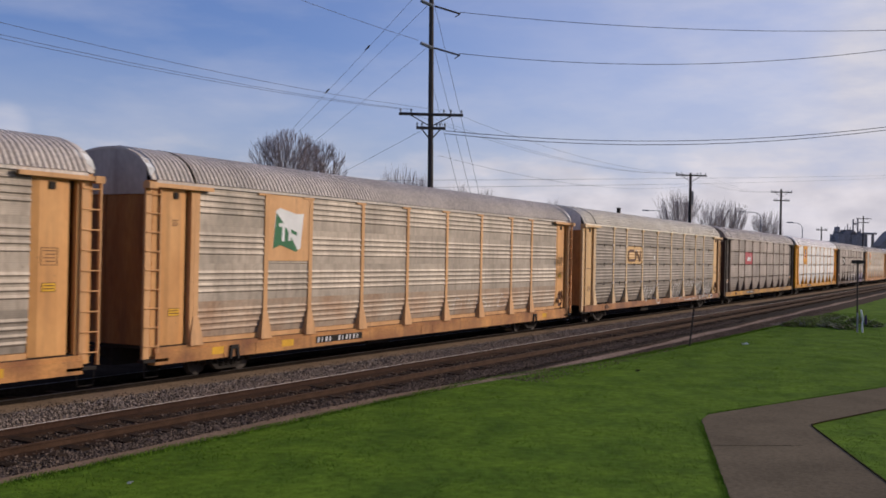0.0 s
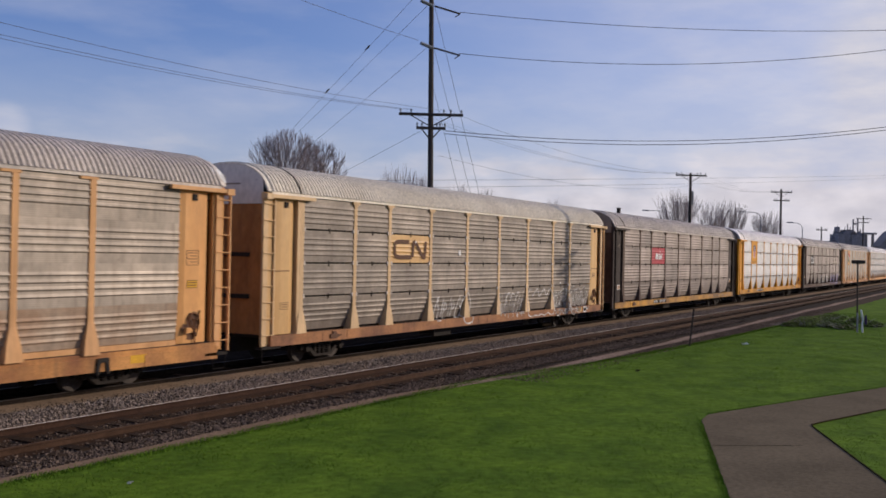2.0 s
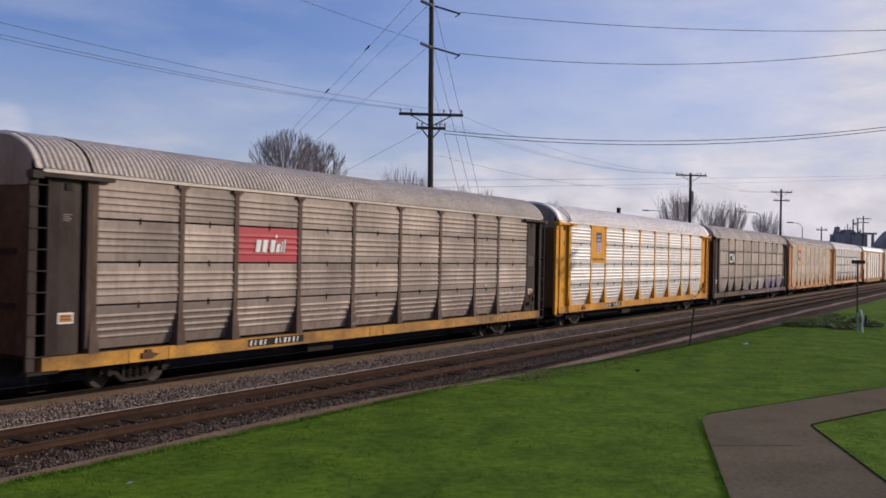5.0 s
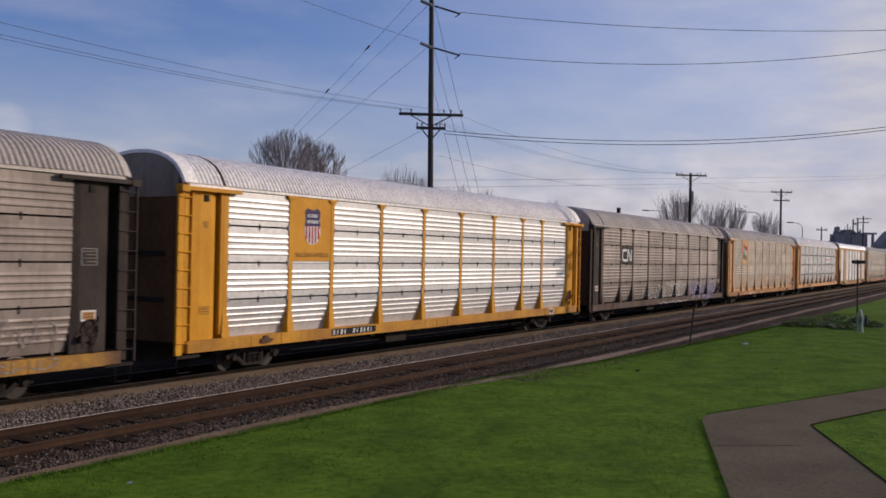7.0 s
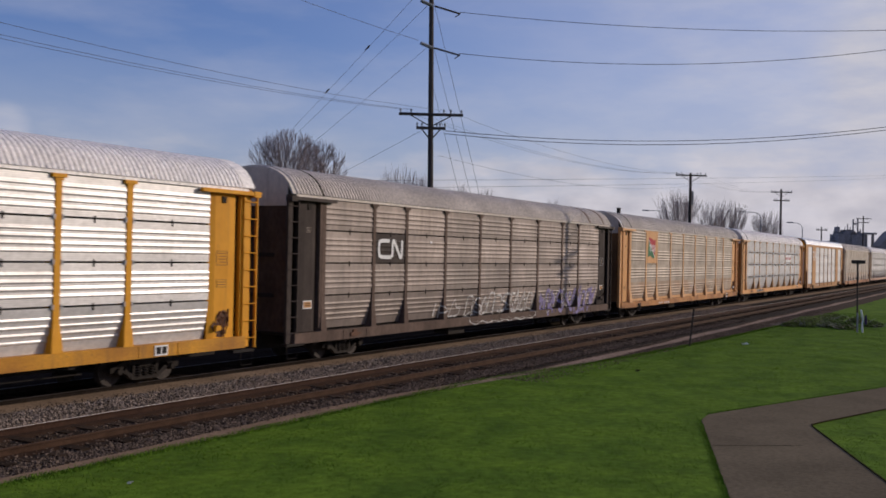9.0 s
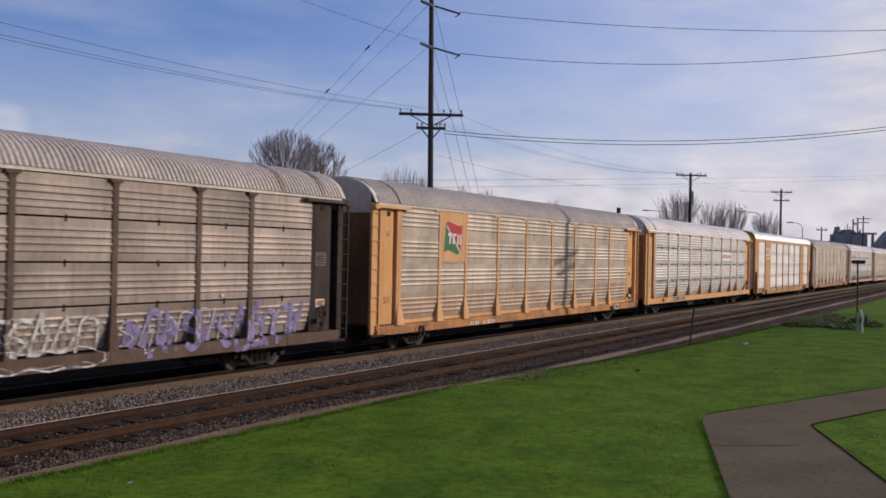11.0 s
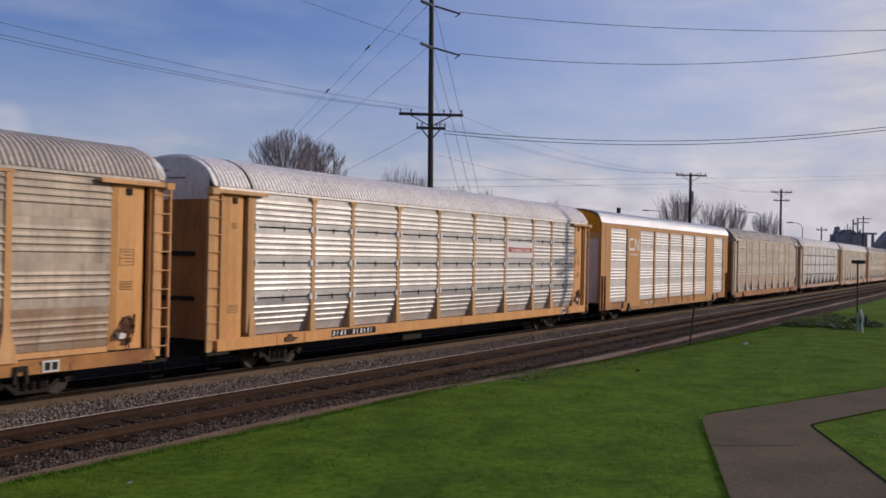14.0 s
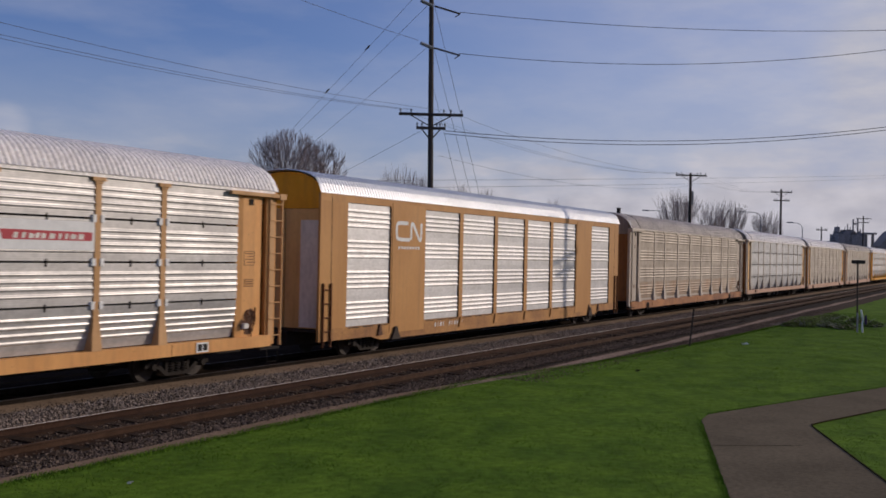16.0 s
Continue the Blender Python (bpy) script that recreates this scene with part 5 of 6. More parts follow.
        for k, (a, b, c, d) in enumerate(() if s < 0 else ((-1, 1, 0.93, 1), (-1, 1, -1, -0.93), (-1, -0.93, -0.93, 0.93), (0.93, 1, -0.93, 0.93))):
            part("stencil_frame", cached("stencil_frame%d%d" % (s, k), M[ink], lambda: mirrored(Geo().box(fx + a * fw, fx + b * fw, -1.496, -1.488, fz + c * fh, fz + d * fh), s)), None, car, m=turn)
        for k in range(4):
            part("stencil_bar", cached("stencil_line%d%d" % (s, k), M["brownmark" if not dark else "end_grey"], lambda: mirrored(Geo().box(fx - fw * 0.75, fx + fw * (0.7 - 0.3 * (k % 2)), -1.496, -1.488, fz + fh * (0.6 - 0.4 * k), fz + fh * (0.6 - 0.4 * k) + 0.018), s)), None, car, m=turn)

    for x in ((-10.35, 9.35) if kind == "a" else ()):
        part("jack_pad", cached("jack_pad%.2f" % x, M["black"], lambda: Geo().slab([(x - 0.20, 0.44), (x - 0.11, 0.44), (x - 0.08, 0.70), (x + 0.08, 0.70), (x + 0.11, 0.44), (x + 0.20, 0.44), (x + 0.16, 0.80), (x - 0.16, 0.80)], -1.61, -1.56)), None, car, "dark jacking bracket on the sill", m=turn)
    for x in ((-10.15,) if kind == "b" else ()):
        part("jack_pad", cached("jack_pad_b%.2f" % low, M["brownmark"], lambda: Geo().slab([(x - 0.22, low + 0.08), (x + 0.10, low + 0.06), (x + 0.38, low + 0.16), (x + 0.12, low + 0.20), (x + 0.08, low + 0.28), (x - 0.08, low + 0.28), (x - 0.10, low + 0.20), (x - 0.22, low + 0.20)], -1.60, -1.56)), None, car, "rusty jacking bracket on the sill", m=turn)
    if spec.get("no_brake"):
        return
    # hand brake and the grease and rust round it
    for k, (cx, cz, rr, up) in enumerate(((12.20, 1.42, 0.17, 1.6), (12.40, 1.52, 0.13, 2.0), (12.02, 1.30, 0.12, 1.0), (12.30, 1.14, 0.20, 0.6))):
        def stain():
            rs = random.Random(60 + k)
            pts = [(cx + rr * rs.uniform(0.5, 1.2) * math.cos(2 * math.pi * q / 15), cz + up * rr * rs.uniform(0.5, 1.25) * math.sin(2 * math.pi * q / 15)) for q in range(15)]
            return Geo().slab(pts, -1.494 - 0.002 * k, -1.488)
        part("rust_stain", cached("rust_stain%d" % k, M["grease" if dark else "brownmark"], stain), None, car, "dark rust and grease stain round the hand brake", m=turn)
    wm = M["grease" if dark else "rusty_iron"]
    c = Vector((12.32, -1.55, 1.50))
    part("brake_wheel", cached("brake_wheel", wm, lambda: Geo().path([c + Vector((0.19 * math.cos(math.pi * k / 10), 0.03 * math.sin(math.pi * k / 10), 0.19 * math.sin(math.pi * k / 10))) for k in range(21)], 0.018, 5)), None, car, "rusty hand brake wheel", m=turn)
    for k in range(3):
        a0 = 2 * math.pi * k / 3 + 0.4
        part("wheel_spoke", cached("wheel_spoke%d" % k, wm, lambda: Geo().tube(c, c + Vector((0.19 * math.cos(a0), 0, 0.19 * math.sin(a0))), 0.014, n=5)), None, car, m=turn)
    part("brake_housing", cached("brake_housing", M[spec.get("housing", spec["door"])], lambda: Geo().slab([(12.0, 1.20), (12.19, 1.21), (12.20, 1.31), (12.15, 1.34), (12.02, 1.33)], -1.60, -1.49)), None, car, "small brake gear housing", m=turn)
    part("brake_lever", cached("brake_lever", wm, lambda: Geo().path([(12.24, -1.54, 1.25), (12.40, -1.54, 1.12), (12.52, -1.52, 1.32), (12.56, -1.50, 1.75)], 0.022, 5)), None, car, m=turn)
    part("brake_chain", cached("brake_chain", wm, lambda: Geo().path([(12.34, -1.53, 1.30), (12.36, -1.54, 1.0), (12.46, -1.50, 0.80)], 0.018, 5)), None, car, m=turn)


def mirrored(g, s):
    """The same shape, or for s = 1 its mirror image in x."""
    if s > 0:
        g.v = [(-x, y, z) for x, y, z in g.v]
        g.f = [tuple(reversed(f)) for f in g.f]
    return g


WINDOWS = [(-11.93, -9.41), (-7.07, -4.52), (-4.20, -1.53), (-1.21, 1.37), (1.73, 4.20), (4.53, 7.30), (9.42, 11.96)]


def smooth_side(car, spec, turn, near):
    """The side of the smooth-bodied car, with pressed sheets let into it."""
    pm = M[spec["post"]]
    part("top_chord", Geo().box(-13.38, 13.38, -1.50, -1.42, 4.84, 5.07), pm, car, m=turn)
    part("side_sill", Geo().slab([(-13.38, 0.60), (-10.5, 0.60), (-9.9, 0.46), (9.9, 0.46), (10.5, 0.60), (13.38, 0.60), (13.38, 0.97), (-13.38, 0.97)], -1.50, -1.42), M["sill_grime"], car, "grimy painted lower edge of the side", m=turn)
    x = -13.38
    for a, b in WINDOWS + [(13.38, 13.38)]:
        part("side_panel", Geo().box(x, a, -1.50, -1.42, 0.97, 4.84), pm, car, "smooth tan painted steel", m=turn)
        x = b
    for a, b in ((-9.30, -7.18), (7.42, 9.30)):
        part("cover_plate", Geo().slab([(a - 0.10, 0.66), (b + 0.10, 0.66), (b, 1.5), (b, 4.95), (a, 4.95), (a, 1.5)], -1.515, -1.50), pm, car, m=turn)
    for x in (-10.0, -4.36, -1.37, 1.55, 4.36, 9.1, 10.4):
        part("bracket", Geo().slab([(x - 0.14, 0.62), (x + 0.14, 0.62), (x + 0.03, 0.97), (x - 0.03, 0.97)], -1.56, -1.50), M["brownmark"] if abs(x) > 9 else pm, car, m=turn)
    for x in (-9.05, 9.2):
        part("jack_pad", Geo().slab([(x - 0.30, 0.44), (x + 0.30, 0.44), (x + 0.12, 0.66), (x + 0.05, 0.86), (x - 0.08, 0.84), (x - 0.14, 0.66)], -1.60, -1.515), M["grease"], car, "dark jacking bracket", m=turn)
    for a, b in WINDOWS:
        for r in range(4):
            part("panel", corrugated(b - a - 0.01, (4.83 - 0.98) / 4, M[spec["panel"]], spec["panel"], 4, 0.026), None, car, m=turn @ pose(a + 0.005, -1.46, 0.98 + r * (4.83 - 0.98) / 4))
        w = (b - a) / 3
        for k in range(3):
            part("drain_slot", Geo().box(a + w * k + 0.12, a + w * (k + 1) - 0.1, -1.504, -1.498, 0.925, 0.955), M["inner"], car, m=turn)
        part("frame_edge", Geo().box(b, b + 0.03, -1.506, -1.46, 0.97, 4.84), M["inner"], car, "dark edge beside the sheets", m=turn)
    for s in (-1, 1):
        for k in range(4):
            part("rung", cached("rung%d%d" % (s, k), M["rusty_iron"], lambda: mirrored(Geo().tube((-13.22, -1.56, 0.9 + 0.42 * k), (-12.80, -1.56, 0.9 + 0.42 * k), 0.016), s)), None, car, m=turn)
        for x in (-13.22, -12.82):
            part("ladder_rail", cached("ladder_rail%d%.2f" % (s, x), M["rusty_iron"], lambda: mirrored(Geo().box(x - 0.015, x + 0.02, -1.57, -1.50, 0.42, 2.35), s)), None, car, m=turn)
        part("door_joint", mirrored(Geo().box(-12.80, -12.775, -1.503, -1.50, 0.7, 4.95), s), M["inner"], car, m=turn)


SPECS = {
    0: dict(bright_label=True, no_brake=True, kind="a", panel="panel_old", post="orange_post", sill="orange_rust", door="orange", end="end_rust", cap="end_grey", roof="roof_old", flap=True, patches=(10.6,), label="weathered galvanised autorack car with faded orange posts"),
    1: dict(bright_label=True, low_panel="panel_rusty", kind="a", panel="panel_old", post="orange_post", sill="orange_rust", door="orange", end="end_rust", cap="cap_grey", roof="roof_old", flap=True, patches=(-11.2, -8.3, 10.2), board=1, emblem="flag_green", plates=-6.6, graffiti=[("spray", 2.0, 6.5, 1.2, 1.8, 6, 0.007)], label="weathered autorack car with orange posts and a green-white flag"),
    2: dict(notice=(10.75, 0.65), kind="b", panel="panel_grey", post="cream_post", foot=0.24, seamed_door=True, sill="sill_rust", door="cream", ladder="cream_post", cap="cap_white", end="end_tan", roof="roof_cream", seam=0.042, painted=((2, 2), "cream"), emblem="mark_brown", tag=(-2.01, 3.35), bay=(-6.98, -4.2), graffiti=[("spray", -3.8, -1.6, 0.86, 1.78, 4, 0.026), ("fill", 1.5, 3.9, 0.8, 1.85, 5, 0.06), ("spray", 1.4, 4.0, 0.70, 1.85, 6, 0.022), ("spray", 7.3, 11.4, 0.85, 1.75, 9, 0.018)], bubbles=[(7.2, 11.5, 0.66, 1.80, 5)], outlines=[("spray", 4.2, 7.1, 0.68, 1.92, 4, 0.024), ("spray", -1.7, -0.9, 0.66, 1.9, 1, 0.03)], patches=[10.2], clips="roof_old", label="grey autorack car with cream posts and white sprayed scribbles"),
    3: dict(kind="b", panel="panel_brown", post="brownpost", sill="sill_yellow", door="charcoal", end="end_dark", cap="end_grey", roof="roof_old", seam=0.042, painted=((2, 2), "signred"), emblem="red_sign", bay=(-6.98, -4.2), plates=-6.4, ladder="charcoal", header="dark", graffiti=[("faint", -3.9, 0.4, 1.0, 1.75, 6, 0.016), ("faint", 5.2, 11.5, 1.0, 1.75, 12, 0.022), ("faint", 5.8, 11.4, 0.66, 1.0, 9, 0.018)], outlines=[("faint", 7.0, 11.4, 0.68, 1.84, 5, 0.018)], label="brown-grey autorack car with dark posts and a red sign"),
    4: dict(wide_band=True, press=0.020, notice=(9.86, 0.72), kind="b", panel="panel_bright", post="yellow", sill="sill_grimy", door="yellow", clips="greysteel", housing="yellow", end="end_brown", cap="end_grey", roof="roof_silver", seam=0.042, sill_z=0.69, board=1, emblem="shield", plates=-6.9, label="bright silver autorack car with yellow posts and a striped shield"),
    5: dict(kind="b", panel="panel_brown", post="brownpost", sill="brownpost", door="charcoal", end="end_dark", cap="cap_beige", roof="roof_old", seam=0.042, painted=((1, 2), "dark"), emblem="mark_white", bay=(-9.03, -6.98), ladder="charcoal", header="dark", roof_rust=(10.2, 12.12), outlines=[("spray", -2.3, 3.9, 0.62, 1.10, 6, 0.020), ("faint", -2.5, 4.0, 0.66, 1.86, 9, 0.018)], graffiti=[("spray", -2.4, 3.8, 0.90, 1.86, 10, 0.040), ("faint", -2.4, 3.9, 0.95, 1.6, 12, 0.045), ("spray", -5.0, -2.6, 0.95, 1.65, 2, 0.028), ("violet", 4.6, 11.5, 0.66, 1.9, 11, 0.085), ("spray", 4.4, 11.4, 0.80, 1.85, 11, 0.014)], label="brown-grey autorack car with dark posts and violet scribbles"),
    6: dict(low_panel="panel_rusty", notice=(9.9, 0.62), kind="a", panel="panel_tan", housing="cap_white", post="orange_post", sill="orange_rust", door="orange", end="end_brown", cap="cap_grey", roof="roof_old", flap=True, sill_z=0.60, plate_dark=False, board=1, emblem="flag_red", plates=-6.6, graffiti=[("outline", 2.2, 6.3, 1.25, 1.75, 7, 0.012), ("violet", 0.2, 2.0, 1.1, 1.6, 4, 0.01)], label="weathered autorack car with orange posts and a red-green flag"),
    7: dict(notice=(10.2, 0.69), kind="b", panel="panel_silver", post="tan_post", sill="orange", door="orange", housing="cap_white", end="end_tan", roof="roof_silver", seam=0.042, cap="cap_white", clips="white", sill_z=0.66, emblem="red_stripe", bay=(4.3, 6.88), plates=-8.0, label="bright silver autorack car with tan posts and a red stripe"),
    8: dict(kind="c", panel="panel_bright", post="tan", sill="tan", door="tan", end="cream", cap="yellow", roof="roof_white", emblem="mark_white", bay=(-9.05, -7.35), plates=-6.3, plate_dark=False, label="smooth tan autorack car with silver sheets let in"),
    9: dict(low_panel="panel_rusty", kind="a", panel="panel_tan", post="pale", sill="sill_rust", door="pale", end="end_rust", flap=True, roof="roof_old", label="tan-stained autorack car with thin cream posts"),
    10: dict(kind="b", panel="panel_silver", post="pale", sill="salmon", door="cream", end="end_rust", roof="roof_silver", seam=0.042, label="pale silver autorack car with an orange sill"),
    11: dict(kind="a", panel="panel_tan", post="pale", sill="salmon", door="yellow", end="end_rust", roof="roof_silver", label="pale tan autorack car with an orange sill"),
    12: dict(kind="a", panel="panel_tan", post="pale", sill="salmon", door="orange", end="end_rust", roof="roof_old", label="tan-stained autorack car with orange posts"),
    13: dict(kind="b", panel="panel_silver", post="yellow", sill="yellow", door="yellow", end="end_yellow", roof="roof_silver", seam=0.042, label="pale silver autorack car with yellow posts"),
    14: dict(kind="a", panel="panel_old", post="orange_post", sill="orange_rust", door="orange", end="end_rust", roof="roof_old", label="weathered autorack car with orange posts"),
}


def autorack(i):
    spec = SPECS[i]
    rng = random.Random(40 + i)
    plain = spec["kind"] == "a"
    LIE.update(bays=BAYS[:-1], rec=0.08 if plain else 0.17, foot=0.235 if plain else spec.get("foot", 0.15), out=0.08 if plain else 0.05, top=0.905 if plain else spec.get("sill_z", 0.62) + 0.31)
    car = thing("autorack_car", spec["label"], "rail car", "cars of the train", m=pose(car_x(i), TRACK_Y, 0))
    common_body(car, spec)
    side = smooth_side if spec["kind"] == "c" else rack_side
    side(car, spec, NOTURN, True)
    side(car, spec, HALF_TURN, False)
    if "emblem" in spec:
        bay = spec.get("bay", (BAYS[1], BAYS[2]))
        emblem(car, spec["emblem"], -1.516 if spec["kind"] == "c" or "board" in spec else -1.526, bay)
    if "tag" in spec:
        part("paper_tag", Geo().box(spec["tag"][0] - 0.08, spec["tag"][0] + 0.08, -1.531, -1.523, spec["tag"][1] - 0.09, spec["tag"][1] + 0.09), M["white"], car, "small white paper tag")
    if "plates" in spec:
        plate_marks(car, -1.502 if spec["kind"] == "c" else -1.561, spec["plates"], spec.get("plate_dark", True), up={"a": 0.03, "b": spec.get("sill_z", 0.62) - 0.49, "c": 0.12}[spec["kind"]])
    for mat, x0, x1, z0, z1, n, r in spec.get("graffiti", ()):
        for stroke in scribble(rng, x0, x1, z0, z1, n, r):
            part("graffiti", stroke, M[mat], car, "sprayed angular scribble")
    for mat, x0, x1, z0, z1, n, r in spec.get("outlines", ()):
        part("graffiti", contour(rng, x0, x1, z0, z1, n, r), M[mat], car, "sprayed outline with peaks")
    for x0, x1, z0, z1, n in spec.get("bubbles", ()):
        for mat, shape in bubbles(rng, x0, x1, z0, z1, n):
            part("graffiti", shape, M[mat], car, "fat sprayed shape" if mat == "fill" else "sprayed outline")
    if "notice" in spec:
        x, z = spec["notice"]
        part("notice_plate", Geo().box(x, x + 0.44, -1.580, -1.572, z, z + 0.25), M["white"], car, "small white plate with two dark squares")
        for k in (0.05, 0.245):
            part("notice_square", Geo().box(x + k, x + k + 0.15, -1.584, -1.580, z + 0.04, z + 0.21), M["black"], car)
    for x in spec.get("patches", ()):
        part("paint_patch", Geo().box(x, x + 0.55, -1.564, -1.56, 0.60, 0.79) if spec["kind"] == "a" else Geo().box(x, x + 0.55, -1.564, -1.56, 0.68, 0.88), M["patch"], car, "bright yellow patch on the sill")
    return car


cars = [(i, autorack(i)) for i in range(15)]


# ---- poles and wires ----
def utility_pole(x, y, top, lean=(0, 0), arms=(), label="dark timber utility pole with crossarms", r=0.15):
    p = thing("utility_pole", label, "utility pole", "pole line", m=pose(x, y, GROUND - 0.1))
    h = top - GROUND + 0.1
    g = Geo().tube((0, 0, 0), (lean[0], lean[1], h), r * 1.15, r * 0.8, 12)
    part("shaft", g, M["pole"], p)
    for z, half, ang, kind in arms:
        d = Vector((math.cos(radians(ang)), math.sin(radians(ang)), 0))
        c = Vector((lean[0], lean[1], 0)) * (z / h) + Vector((0, 0, z - GROUND + 0.1))
        g = Geo()
        q = Matrix.Translation(c) @ pose(0, 0, 0, 0, 0, ang)
        b = Geo().box(-half, half, -0.22, -0.10, -0.07, 0.07)
        g.add([q @ Vector(v) for v in b.v], b.f)
        if kind == "brace":
            for s in (-1, 1):
                g.tube(q @ Vector((s * half * 0.62, -0.16, -0.07)), q @ Vector((0, -0.16, -0.62)), 0.035, n=4)
        part("crossarm", g, M["pole"], p)
        for k in (-0.95, -0.62, 0.4, 0.62, 0.95):
            part("insulator", cached("insulator", M["insul"], lambda: Geo().tube((0, 0, 0), (0, 0, 0.09), 0.03, n=6).tube((0, 0, 0.09), (0, 0, 0.2), 0.06, 0.035, 8)), None, p, m=q @ pose(k * half, -0.16, 0.07))
    return p


def wire(a, b, sag=0.4, r=0.016, label="thin dark overhead wire"):
    a, b = Vector(a), Vector(b)
    pts = [a.lerp(b, k / 16) - Vector((0, 0, 4 * sag * (k / 16) * (1 - k / 16))) for k in range(17)]
    return solid("overhead_wire", Geo().path(pts, r), M["wire"], label, "wire", "overhead wires")


PX, PY = 46.1, 26.0
pole_a = utility_pole(PX, PY, 17.6, (-0.35, 0.1), [(10.45, 1.65, -58, "brace"), (9.75, 0.75, -58, "brace")], "tall dark timber pole with two crossarms and guys")
for z, k in ((16.15, 0.9), (14.0, 0.75)):
    lx_ = -0.35 * z / 17.8
    part("strain_insulator", Geo().tube((lx_ - 0.62, 0.35, z + 0.30), (lx_ - 0.05, 0.02, z + 0.14), 0.09, n=8), M["insul"], pole_a, "grey strain insulator")
    g = Geo().tube((lx_ + 0.1, -0.05, z + 0.15), (lx_ + 1.2, -0.95, z - 0.10), 0.05, n=8).tube((lx_ + 1.2, -0.95, z - 0.10), (lx_ + 0.95, -0.8, z - 0.30), 0.03, n=6)
    part("strain_insulator", g, M["pole"], pole_a, "long dark strain insulator")
pole_b = utility_pole(95.0, 25.9, 11.35, (0, 0), [(11.1, 1.45, -58, "brace")])
part("transformer", Geo().tube((0.34, -0.10, 8.6), (0.34, -0.10, 9.9), 0.13, n=10), M["greysteel"], pole_b, "slim grey can on the pole")
pole_c = utility_pole(139.0, 25.9, 12.7, (0, 0), [(12.3, 1.4, -58, "brace"), (11.2, 1.05, -58, "plain")])
pole_d = utility_pole(173.7, 26.0, 8.9, (0, 0), [(8.4, 0.9, -58, "plain")], r=0.12)
pole_e = utility_pole(228.5, 26.0, 13.0, (0, 0), [(12.4, 1.6, -58, "plain"), (11.6, 1.2, -58, "plain")])
pole_z = utility_pole(-6.0, 26.0, 17.0, (0, 0), [(10.45, 1.65, -80, "brace")])
# the pole on the near side, whose shadow falls on the cars
NX, NY = 61.31, 2.73
pole_n = utility_pole(NX, NY, 17.15, (0, 0), [(10.45, 0.95, 42, "brace"), (9.85, 0.75, 42, "brace")])

# along the line, towards the camera's side of pole_a
for a, b, s in (((PX - 0.9, PY + 0.5, 16.35), (-6, 26, 17.6), 1.0), ((PX - 0.9, PY + 0.5, 14.2), (-6, 26, 15.9), 0.9)):
    wire(a, b, s, 0.011)
for k in (-1.55, -1.0, 0.6):
    d = Vector((math.cos(radians(-58)), math.sin(radians(-58)), 0)) * k
    wire((PX + d.x - 0.2, PY + d.y, 10.7), (-6 + k * 0.17, 26 - k, 10.7), 1.0, 0.008)
# across the tracks to the near pole
for z0, z1, s in ((15.9, 16.02, 0.5), (13.75, 15.36, 0.9), (9.7, 11.16, 0.85), (9.55, 11.02, 0.9)):
    wire((PX + (0.9 if z0 > 12 else 0.5), PY - (0.9 if z0 > 12 else 0.4), z0), (NX, NY, z1), s, 0.018 if z0 > 12 else 0.019)
# on along the line to the next poles
for k, z in ((-1.4, 10.6), (-0.9, 10.6), (1.0, 10.6), (0.2, 8.4)):
    d = Vector((math.cos(radians(-58)), math.sin(radians(-58)), 0)) * k
    wire((PX + d.x, PY + d.y, z), (95.0 + d.x, 25.9 + d.y, 11.3 if z > 9 else 10.2), 0.9, 0.008)
    wire((95.0 + d.x, 25.9 + d.y, 11.3), (139.0 + d.x, 25.9 + d.y, 12.4), 0.7, 0.007)
wire((31.1, 44.0, 6.20), (284.0, 20.0, 25.76), 0.25, 0.014)
wire((31.1, 44.0, 5.76), (284.0, 20.0, 25.30), 0.5, 0.014)
# away behind the train
for z0, z1, o in ((17.4, 6, 0.4), (16.2, 5.5, -0.5), (14.0, 5.0, 0), (9.8, 4.0, 0.3)):
    wire((PX - 0.3, PY + 0.2, z0), (PX + 172 + o, PY + 180 - o, z1), 1.2, 0.011)
# strain insulators hung in those wires
for f, z0, z1 in ((0.0565, 17.4, 6), (0.11, 17.4, 6), (0.1776, 16.2, 5.5)):
    def on_wire(q):
        return Vector((PX - 0.3 + 172.3 * q, PY + 0.2 + 179.8 * q, z0 + (z1 - z0) * q - 4.8 * q * (1 - q)))
    solid("strain_insulator", Geo().tube(on_wire(f - 0.0022), on_wire(f + 0.0022), 0.055, 0.04, 8), M["pole"], "small dark strain insulator hung in a wire", "insulator", "wire insulators")
# guys
for z0, dx, dy in ((16.2, 7.0, -1.2), (14.0, 6.5, -1.0), (12.0, 5.2, -0.9)):
    wire((PX - 0.2, PY, z0), (PX + dx, PY + dy, GROUND), 0.02, 0.010, "thin steel guy wire")


